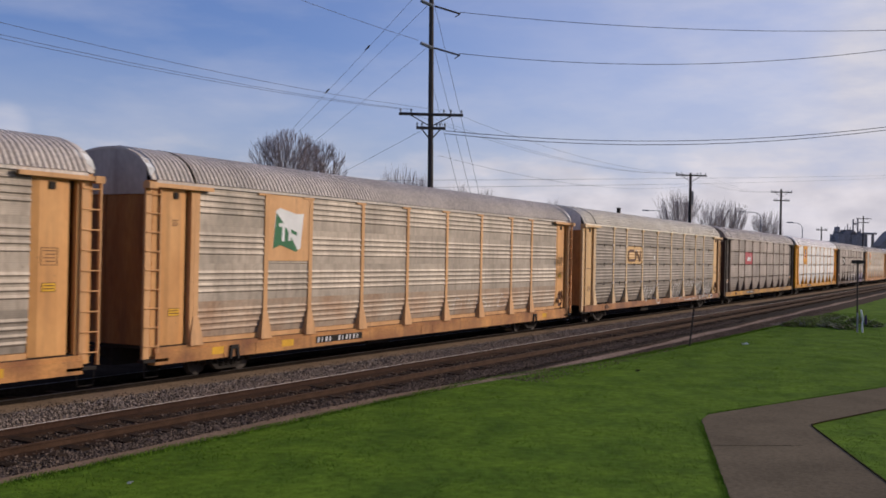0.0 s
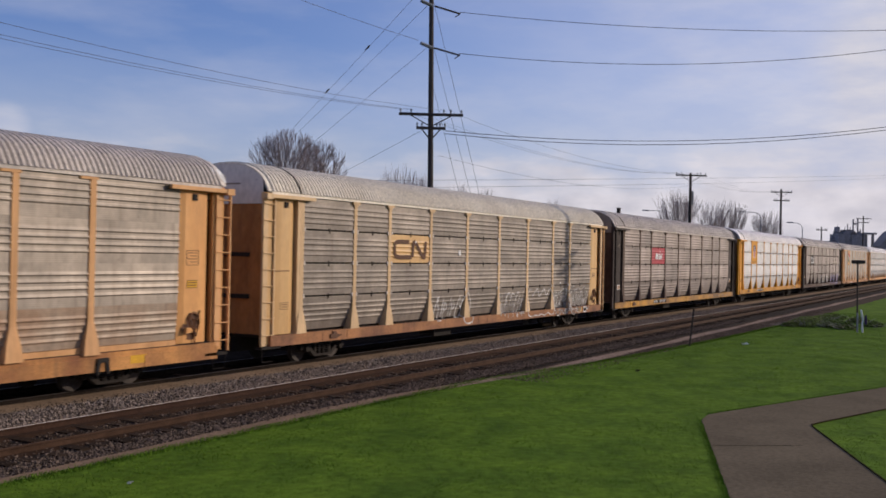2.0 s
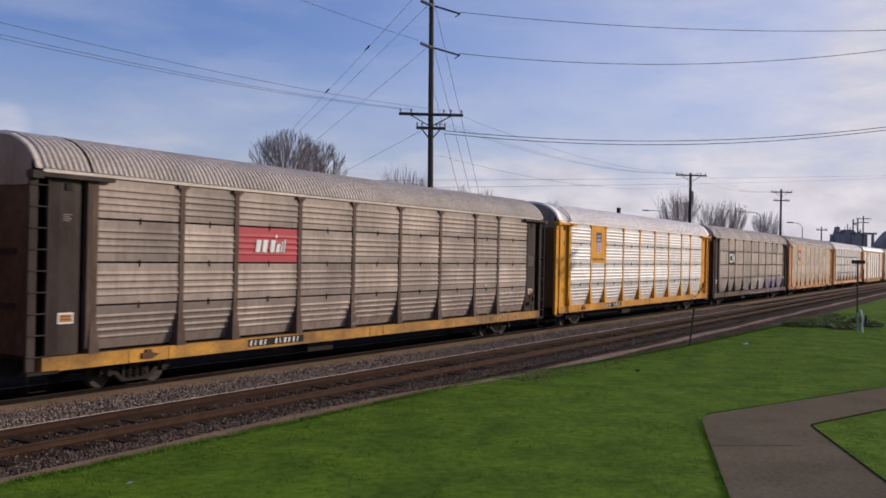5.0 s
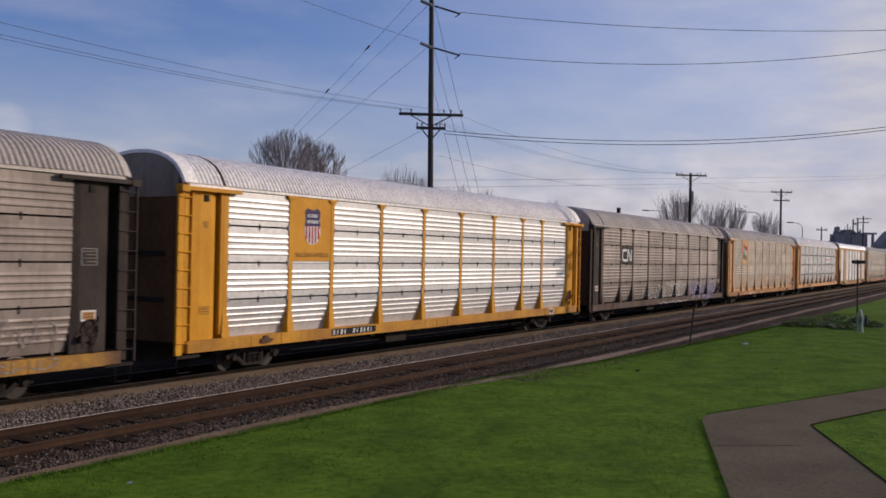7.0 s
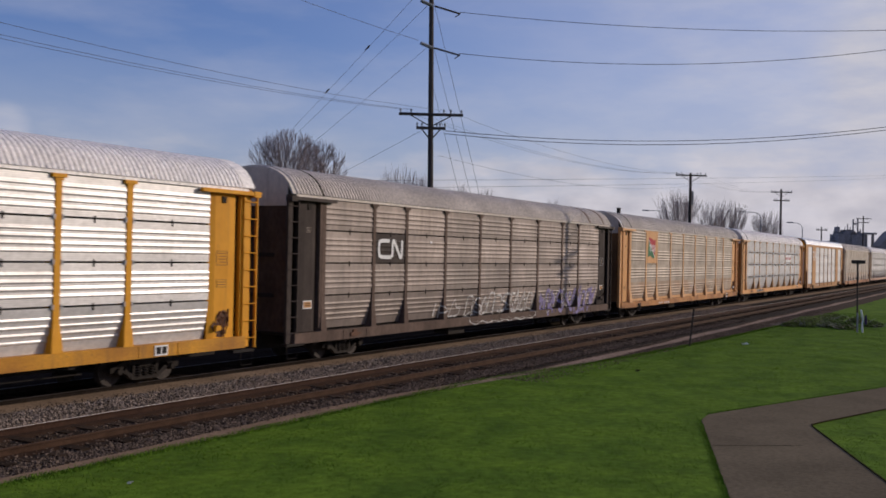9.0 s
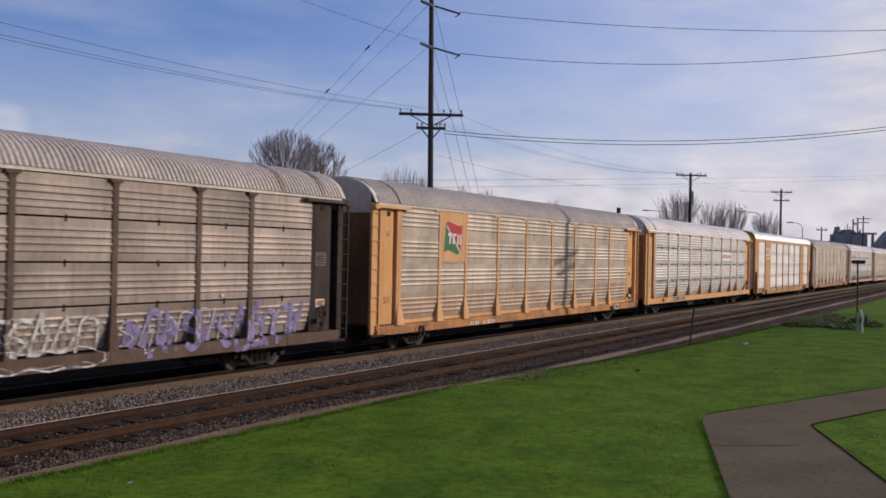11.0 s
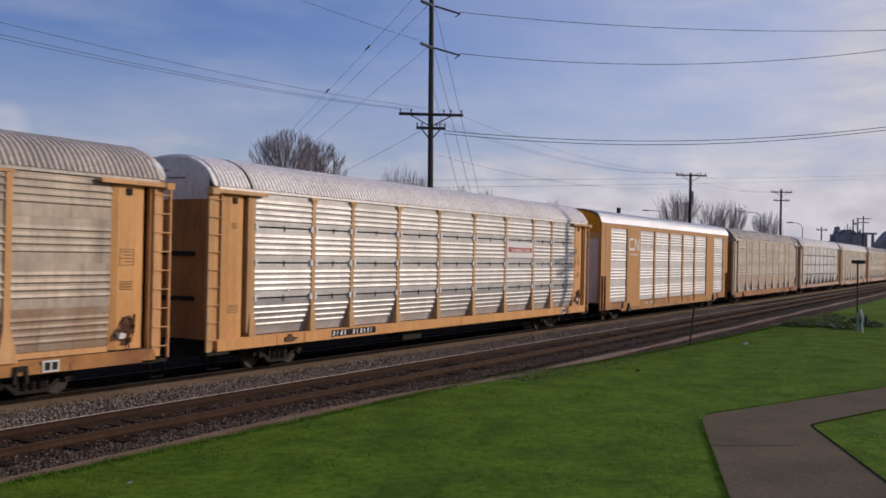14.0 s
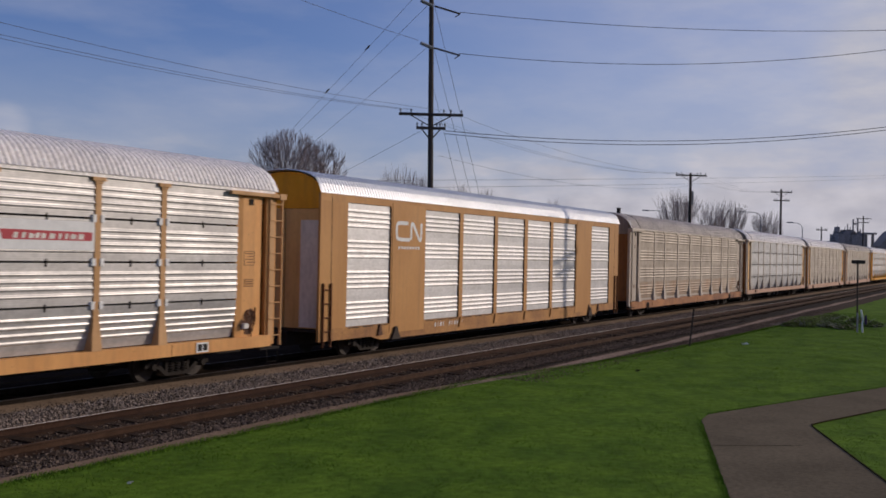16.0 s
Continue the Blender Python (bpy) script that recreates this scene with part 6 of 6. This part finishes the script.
# ---- trees ----
def bare_tree(name_label, seed, height, width, stems, m=None, r0=0.10, crotch=0.52, wild=0.26, levels=5):
    """Limbs fan out from a short trunk and fork into ever finer twigs that end under a rounded, ragged dome."""
    rng = random.Random(seed)
    t = thing("tree", name_label, "tree", "bare trees", m=m)
    trunk, crown = Geo(), Geo()
    base = height * crotch
    trunk.tube((0, 0, -0.2), (0.05, 0, base + 0.1), r0 * 2.6, r0 * 2.0, 8)
    mid = height - min(width * 0.5, height * 0.36)
    spread = 1.3 * width * 0.5 / (height - base)
    hub = Vector((0, 0, base * 0.85))

    def inside(p):
        q = (p.x * p.x + p.y * p.y) / (width * 0.5) ** 2
        if p.z < mid:
            return q < 0.25 + 0.75 * p.z / mid
        return q + ((p.z - mid) / (height - mid)) ** 2 < 1.0 + rng.gauss(0, 0.10 if wild > 0.2 else 0.28)

    def fork(p, d, length, r, level):
        q = p + d * length + Vector((rng.gauss(0, 0.04), rng.gauss(0, 0.04), 0)) * length
        if not inside(q):
            q = p.lerp(q, 0.5)
            if not inside(q):
                return
            level = min(level, 1)
        crown.tube(p, q, r, max(r * 0.66, 0.006), 4 if level > 2 else 3)
        if level:
            away = (q - hub).normalized()
            for _ in range(3 if level == 2 else 2):
                nd = (d * 0.75 + away * 0.30 + Vector((rng.gauss(0, wild), rng.gauss(0, wild), rng.gauss(0.05, 0.6 * wild)))).normalized()
                fork(p.lerp(q, rng.uniform(0.55, 1.0)), nd, length * rng.uniform(0.66, 0.95), max(r * 0.68, 0.012), level - 1)
    for s in range(stems):
        a, q = 2.399963 * s + rng.gauss(0, 0.3), math.sqrt((s + 0.5) / stems)
        d = Vector((math.cos(a) * q * spread, math.sin(a) * q * spread, 1.0)).normalized()
        fork(Vector((0.05, 0, base * rng.uniform(0.9, 1.06))), d, (height - base) * rng.uniform(0.24, 0.36), r0 * rng.uniform(0.4, 0.75), levels)
    part("trunk", trunk, M["bark"], t)
    part("crown", crown, M["bark"], t, "dense leafless twigs")
    return t


# ---- far buildings, street lamps ----
def street_lamp(x, y, h, arm, s):
    p = thing("street_lamp", "grey street lamp with a long curved arm", "street lamp", "street lamps", m=pose(x, y, GROUND - 0.2))
    part("shaft", Geo().tube((0, 0, 0), (0, 0, h - 1.0), 0.12, 0.08, 8), M["greysteel"], p)
    pts = [(0, 0, h - 1.0), (s * 0.25, 0, h - 0.4), (s * 0.9, 0, h - 0.05), (s * arm, 0, h)]
    part("arm", Geo().path(pts, 0.05, 6), M["greysteel"], p)
    part("lamp_head", Geo().box(s * arm - 0.5, s * arm + 0.5, -0.17, 0.17, h - 0.1, h + 0.1), M["greysteel"], p)
    return p


CAM_TURN = 28.754


def seen_at(bearing, dist):
    """A place at that bearing from the camera's line (degrees to its right) and that far off."""
    a = radians(CAM_TURN - bearing)
    return dist * math.cos(a), dist * math.sin(a)


for lab, seed, bear, dist, h, w, stems in (
        ("spreading bare tree with dense upright twigs behind the train", 3, -8.85, 91, 14.3, 7.4, 30),
        ("spreading bare tree with dense upright twigs behind the train", 4, -7.0, 93, 13.5, 5.4, 20),
        ("small bare tree beyond the railway", 5, -2.55, 122, 13.8, 4.2, 12),
        ("small bare tree beyond the railway", 6, -1.35, 126, 13.2, 4.0, 11),
        ("small bare tree beyond the railway", 7, 0.8, 140, 13.2, 4.6, 12),
        ("small bare tree beyond the railway", 8, 2.0, 145, 13.3, 4.4, 12),
        ("small bare tree beyond the railway", 9, 6.1, 165, 12.6, 3.0, 8),
        ("tall bare tree beyond the railway", 10, 12.9, 150, 13.4, 6.6, 24),
        ("tall bare tree beyond the railway", 11, 14.7, 156, 12.0, 5.0, 18),
        ("tall bare tree beyond the railway", 12, 15.7, 160, 12.4, 4.6, 18),
        ("low bare tree beyond the railway", 13, 17.5, 185, 12.0, 5.4, 20)):
    x, y = seen_at(bear, dist)
    if dist < 100:
        bare_tree(lab, seed, h, w, stems, pose(x, y, GROUND))
    else:
        bare_tree(lab, seed, h * 1.03, w * 1.12, int(stems * 1.5), pose(x, y, GROUND), r0=0.085, crotch=0.30, wild=0.15, levels=4)

for bear, dist, h, arm in ((12.6, 175, 11.6, 4.6), (17.2, 172, 11.4, 3.2), (19.3, 190, 10.4, 2.2)):
    x, y = seen_at(bear, dist)
    lamp = street_lamp(x, y, h, arm, 1)
    lamp.matrix_basis = pose(x, y, GROUND - 0.2, 0, 0, CAM_TURN + 90)

x, y = seen_at(9.68, 150)
mast = thing("signal_mast", "thin mast with a small dark signal head", "signal", m=pose(x, y, GROUND))
part("shaft", Geo().tube((0, 0, 0), (0, 0, 9.9), 0.06, n=6), M["greysteel"], mast)
part("signal_head", Geo().box(-0.28, 0.28, -0.2, 0.2, 9.75, 10.6).box(-0.34, 0.34, -0.26, 0.26, 10.55, 10.64), M["black"], mast)

# the mill, far off, with the haze put into its colour
x, y = seen_at(21.6, 820)
mill = thing("mill_building", "hazy blue-grey mill with stacks in the distance", "factory", m=pose(x, y, GROUND, 0, 0, CAM_TURN - 90))
for nm, dims in (("hall", (-11.4, -6.4, -8, 8, 0, 24.2)), ("hall", (-6.4, -1.4, -7, 7, 0, 25.8)), ("hall", (-1.4, 3.6, -8, 8, 0, 23.6)), ("hall", (3.6, 8.6, -7, 7, 0, 25.2)), ("side_hall", (-15.5, -11.4, -6, 6, 0, 19)), ("roof_house", (-10.2, -8.2, -3, 3, 25.6, 29.6)), ("roof_house", (-4.5, 1.0, -4, 4, 25.6, 27.6)),
                 ("stack", (2.2, 3.4, -0.6, 0.6, 25.6, 35.6)), ("stack", (5.6, 6.8, -0.6, 0.6, 25.6, 36.0)), ("stack", (-1.7, -0.9, -0.4, 0.4, 27.6, 32.0)), ("stack", (-3.6, -3.1, -0.3, 0.3, 27.6, 30.0)),
                 ("conveyor", (2.8, 6.2, -0.7, 0.7, 31.5, 32.6)), ("tower", (8.6, 10.6, -4, 4, 0, 22)), ("canopy", (10.4, 19.3, -3, 3, 24.4, 25.8)), ("canopy_leg", (12.0, 13.0, -1.5, 1.5, 0, 24.4)), ("canopy_leg", (17.0, 18.0, -1.5, 1.5, 0, 24.4))):
    g = Geo().box(*dims)
    if nm == "stack":
        g = Geo().tube(((dims[0] + dims[1]) / 2, 0, dims[4]), ((dims[0] + dims[1]) / 2, 0, dims[5]), (dims[1] - dims[0]) / 2, (dims[1] - dims[0]) / 2.3, 12)
    part(nm, g, M["mill"], mill)
rng = random.Random(21)
for a, w, h in ((-12.6, 0.9, 22.5), (-13.9, 0.9, 21.6), (-6.6, 0.5, 27.5), (0.2, 0.4, 29.5), (7.8, 0.5, 28.0), (9.6, 0.6, 24.5)):
    part("silo" if w > 0.8 else "vent_pipe", Geo().tube((a, -1, 17), (a, -1, h), w, w * 0.85, 10).tube((a, -1, h), (a, -1, h + w * 0.8), w * 0.85, w * 0.2, 10), M["mill"], mill)
for k in range(16):
    a, w = -11.0 + 1.22 * k + rng.uniform(-0.3, 0.3), rng.uniform(0.3, 0.9)
    part("roof_vent", Geo().box(a, a + w, -2, 2, 23.0, rng.uniform(25.4, 27.2)), M["mill"], mill)
for a, b in ((-9.2, 29.4), (4.4, 32.4)):
    part("ladder_mast", Geo().tube((a, -1, b - 4), (a, -1, b + 2.4), 0.14, 0.08, 6), M["mill"], mill)
part("sloped_conveyor", Geo().slab([(-15.0, 17.5), (-14.2, 17.0), (-9.0, 24.6), (-9.6, 25.2)], -2.5, -1.5), M["mill"], mill)
x, y = seen_at(24.2, 840)
mill2 = thing("mill_building", "hazy blue-grey factory hall in the distance", "factory", m=pose(x, y, GROUND, 0, 0, CAM_TURN - 90))
part("hall", Geo().slab([(-21, 0), (30, 0), (30, 30), (-7, 30), (-13, 26), (-21, 16)], -8, 8), M["mill"], mill2)

# far woods along the horizon, seen past the end of the train
g = Geo()
rng = random.Random(5)
for k in range(160):
    bear = 19 + k * 0.06
    x, y = seen_at(bear, 900 + rng.uniform(-40, 40))
    h = rng.uniform(6, 12)
    g.tube((x, y, -1), (x, y, h), rng.uniform(5, 8), 1.5, 7)
tagged(solid("far_woods", g, M["farwood"], "hazy far line of woods", "woods"), kind="stuff")

# ---- beside the lawn ----
sign = thing("sign_post", "tall thin dark post with a small flat board", "sign", m=pose(54.6, 6.4, GROUND))
part("shaft", Geo().tube((0, 0, 0), (-0.02, 0.03, 3.55), 0.045, 0.04, 8), M["pole"], sign)
part("board", Geo().slab([(-0.34, 3.43), (-0.26, 3.39), (0.26, 3.39), (0.34, 3.43), (0.33, 3.57), (-0.33, 3.57)], -0.03, 0.03), M["pole"], sign, "small dark board", m=pose(0, 0, 0, 0, 0, CAM_TURN - 90))
mk = thing("marker_post", "white and grey plastic marker at a post's foot", "marker", m=pose(54.45, 6.25, GROUND, 0, 0, CAM_TURN - 90))
part("white_strip", Geo().path([(0.12, 0, 0.0), (0.10, 0, 0.45), (0.14, 0, 0.62), (0.03, 0, 1.12)], 0.045, 8), M["plastic"], mk, "white plastic strip, bent")
part("grey_strip", Geo().tube((-0.12, 0.05, 0), (-0.12, 0.05, 0.95), 0.045, n=8), M["greysteel"], mk, "grey steel strip")
part("blue_strip", Geo().box(0.24, 0.34, 0.02, 0.06, 0.4, 0.85), M["purple"], mk, "dark blue tag")
stake = thing("iron_stake", "leaning thin rusty iron stake at the lawn edge", "stake", m=pose(40.65, 11.0, GROUND))
part("shaft", Geo().box(-0.045, 0.045, -0.03, 0.03, -0.1, 1.42), M["pole"], stake, m=pose(0, 0, 0, 6, 3, 20))
part("cap", Geo().box(-0.06, 0.06, -0.04, 0.04, 1.38, 1.46), M["pole"], stake, m=pose(0, 0, 0, 6, 3, 20))


def bramble(x, y, rx, ry, h, seed, count):
    rng = random.Random(seed)
    b = thing("bush", "low dark tangle of brambles at the lawn edge", "bush", "brambles", m=pose(x, y, GROUND))
    st, lv = Geo(), Geo()
    for _ in range(40):
        a, q = rng.uniform(0, 6.28), math.sqrt(rng.random())
        p = Vector((rx * q * math.cos(a), ry * q * math.sin(a), 0))
        st.tube(p, p + Vector((rng.gauss(0, 0.3), rng.gauss(0, 0.3), h * rng.uniform(0.5, 1.1))), 0.012, 0.006, 3)
    for _ in range(count):
        a, q = rng.uniform(0, 6.28), math.sqrt(rng.random())
        z = h * (1 - q * q) * rng.random() + rng.uniform(0, 0.12)
        p = Vector((rx * q * math.cos(a), ry * q * math.sin(a), z))
        u = Vector((rng.gauss(0, 1), rng.gauss(0, 1), rng.gauss(0, 0.7))).normalized() * rng.uniform(0.03, 0.07)
        v = u.orthogonal().normalized() * rng.uniform(0.02, 0.045)
        lv.add([p - u, p + v, p + u, p - v], [(0, 1, 2, 3)])
    part("woody_base", st, M["bark"], b)
    tagged(part("leaves", lv, M["bush"], b), kind="stuff")


for k, (x, y, rx, ry, h, count) in enumerate(((56.9, 9.9, 0.9, 0.55, 0.34, 1500), (57.6, 9.0, 1.3, 0.7, 0.52, 2600), (57.9, 7.9, 1.2, 0.7, 0.58, 2600), (56.6, 7.2, 1.0, 0.5, 0.48, 1800),
                                               (61.5, 9.8, 1.8, 0.9, 0.46, 2200), (60.0, 6.2, 1.1, 0.5, 0.42, 1500), (63.5, 7.4, 1.6, 0.6, 0.40, 1600), (66.0, 9.2, 2.0, 0.8, 0.40, 1800))):
    bramble(x, y, rx, ry, h * 0.58, 21 + k, int(count * 0.55))


def scrap(x, y, s, mat, label, seed):
    rng = random.Random(seed)
    g = Geo()
    g.add([(rng.uniform(-s, s), rng.uniform(-s, s), rng.uniform(0, s)) for _ in range(6)], [(0, 1, 2), (1, 2, 3), (2, 3, 4), (3, 4, 5), (0, 2, 4), (1, 3, 5)])
    solid("litter", g, mat, label, "litter", "litter", m=pose(x, y, GROUND + 0.02))


scrap(42.0, 9.13, 0.15, M["plastic"], "crumpled white paper scrap on the lawn", 1)
scrap(29.8, 9.58, 0.13, M["pole"], "small dark clod on the lawn", 2)
scrap(10.92, 11.06, 0.06, M["plastic"], "crumpled white paper scrap on the lawn", 3)

# ---- stones and grass ----
def stones(name, x0, x1, y0, y1, z, count, seed, label, lo=0.018, hi=0.042, mat="stone"):
    r = np.random.RandomState(seed)
    c = np.stack([x0 + (x1 - x0) * r.rand(count) ** 1.5, r.uniform(y0, y1, count), z + r.uniform(-0.01, 0.022, count)], 1)
    base = np.array([(1, 0, 0), (0, 1, 0), (-1, 0, 0), (0, -1, 0), (0, 0, 0.8), (0, 0, -0.8)])
    a = r.rand(count) * 6.283
    rot = np.zeros((count, 3, 3))
    rot[:, 0, 0], rot[:, 0, 1], rot[:, 1, 0], rot[:, 1, 1], rot[:, 2, 2] = np.cos(a), -np.sin(a), np.sin(a), np.cos(a), 1
    v = (base[None] * r.uniform(0.7, 1.3, (count, 6, 1)) * r.uniform(lo, hi, (count, 1, 1))) @ rot + c[:, None]
    f = np.array([(0, 1, 4), (1, 2, 4), (2, 3, 4), (3, 0, 4), (1, 0, 5), (2, 1, 5), (3, 2, 5), (0, 3, 5)])
    faces = (np.arange(count)[:, None, None] * 6 + f[None]).reshape(-1, 3)
    me = bpy.data.meshes.new(name)
    me.from_pydata(v.reshape(-1, 3).tolist(), [], faces.tolist())
    me.materials.append(M[mat])
    return tagged(new(name, me), label, "ballast", kind="stuff")


stones("ballast_stones", 11, 80, 15.86, 17.92, -0.168, 44000, 1, "loose grey ballast stones between the tracks")
stones("ballast_stones", 7, 60, 13.02, 13.78, -0.18, 22000, 2, "loose dark ballast stones on the shoulder", 0.016, 0.038, "stone_dark")
stones("ballast_stones", 9, 50, 13.72, 15.45, -0.160, 9000, 3, "scattered small stones among the ties", 0.012, 0.032, "stone_dark")


def grass(count, seed):
    r = np.random.RandomState(seed)
    x = 4 + 70 * r.rand(count) ** 1.4
    e = np.array([lawn_edge(q) for q in x])
    y = e + 0.10 - (e + 1.0) * r.rand(count)
    ok = np.ones(count, bool)
    for poly in (P_OUT[:3] + P_IN[2::-1], P_OUT[2:] + P_IN[:1:-1]):
        inside = np.zeros(count, bool)
        for (ax, ay), (bx, by) in zip(poly, poly[1:] + poly[:1]):
            cross = ((ay > y) != (by > y)) & (x < (bx - ax) * (y - ay) / (by - ay + 1e-9) + ax)
            inside ^= cross
        ok &= ~inside
    x, y = x[ok], y[ok]
    k = len(x)
    patch = np.array([noise.noise(Vector((a * 0.55, b * 0.55, 9.0))) for a, b in zip(x, y)])
    tuft = np.array([noise.noise(Vector((a * 1.6, b * 1.6, 2.0))) for a, b in zip(x, y)])
    h = r.uniform(0.004, 0.018, k) * np.maximum(0.35, 1 + 0.6 * patch + 0.8 * tuft)
    a = r.rand(k) * 6.283
    w = r.uniform(0.004, 0.009, k)
    lean = r.normal(0, 0.04, (k, 2))
    p = np.stack([x, y, GROUND - 0.006 + 0.010 * np.array([noise.noise(Vector((a * 0.35, b * 0.35, 0.7))) for a, b in zip(x, y)]) + 0.006 * np.array([noise.noise(Vector((a * 1.7, b * 1.7, 4.7))) for a, b in zip(x, y)])], 1)
    d = np.stack([np.cos(a) * w, np.sin(a) * w, np.zeros(k)], 1)
    t = p + np.stack([lean[:, 0], lean[:, 1], h + 0.012], 1)
    v = np.stack([p - d, p + d, t], 1).reshape(-1, 3)
    me = bpy.data.meshes.new("grass")
    me.from_pydata(v.tolist(), [], np.arange(3 * k).reshape(-1, 3).tolist())
    me.materials.append(M["blade"])
    return tagged(new("grass", me), "short green grass blades of the lawn", "grass", kind="stuff")


grass(260000, 7)


def edge_tufts(count, seed):
    """Longer, ragged grass where the lawn meets the cinders and the path."""
    r = np.random.RandomState(seed)
    x = 6 + 56 * r.rand(count) ** 1.3
    clump = np.array([noise.noise(Vector((a * 1.1, 0.0, 6.0))) for a in x])
    y = np.array([lawn_edge(q) for q in x]) + r.normal(-0.10, 0.08, count) + 0.08 * clump
    side = r.rand(count) < 0.35
    u = r.rand(count)
    px = np.where(u < 0.6, 9 + 13 * (u / 0.6), 22.9 + 8 * (u - 0.6) / 0.4)
    py = np.where(u < 0.6, 3.42 + (px - 15.0) * 0.32, 5.72 - (px - 22.9) * 0.3575) + np.abs(r.normal(0, 0.05, count)) + 0.01
    x, y = np.where(side, px, x), np.where(side, py, y)
    h = np.where(side, r.uniform(0.015, 0.045, count), r.uniform(0.012, 0.045, count) * (1 + 0.8 * clump))
    a = r.rand(count) * 6.283
    w = r.uniform(0.004, 0.009, count)
    lean = r.normal(0, 0.035, (count, 2))
    p = np.stack([x, y, np.full(count, GROUND - 0.03)], 1)
    d = np.stack([np.cos(a) * w, np.sin(a) * w, np.zeros(count)], 1)
    t = p + np.stack([lean[:, 0], lean[:, 1], h + 0.03], 1)
    v = np.stack([p - d, p + d, t], 1).reshape(-1, 3)
    me = bpy.data.meshes.new("grass")
    me.from_pydata(v.tolist(), [], np.arange(3 * count).reshape(-1, 3).tolist())
    me.materials.append(M["blade"])
    return tagged(new("grass", me), "ragged longer grass along the lawn's edges", "grass", kind="stuff")


edge_tufts(26000, 17)
stones("ballast_stones", 11, 80, 17.86, 18.45, -0.140, 2500, 4, "scattered small brown stones beside the train", 0.010, 0.024, "stone_dark")
stones("ballast_stones", 26, 80, 11.0, 12.7, -0.176, 6000, 5, "scattered small brown stones on the cinder shoulder", 0.012, 0.026, "stone_dark")


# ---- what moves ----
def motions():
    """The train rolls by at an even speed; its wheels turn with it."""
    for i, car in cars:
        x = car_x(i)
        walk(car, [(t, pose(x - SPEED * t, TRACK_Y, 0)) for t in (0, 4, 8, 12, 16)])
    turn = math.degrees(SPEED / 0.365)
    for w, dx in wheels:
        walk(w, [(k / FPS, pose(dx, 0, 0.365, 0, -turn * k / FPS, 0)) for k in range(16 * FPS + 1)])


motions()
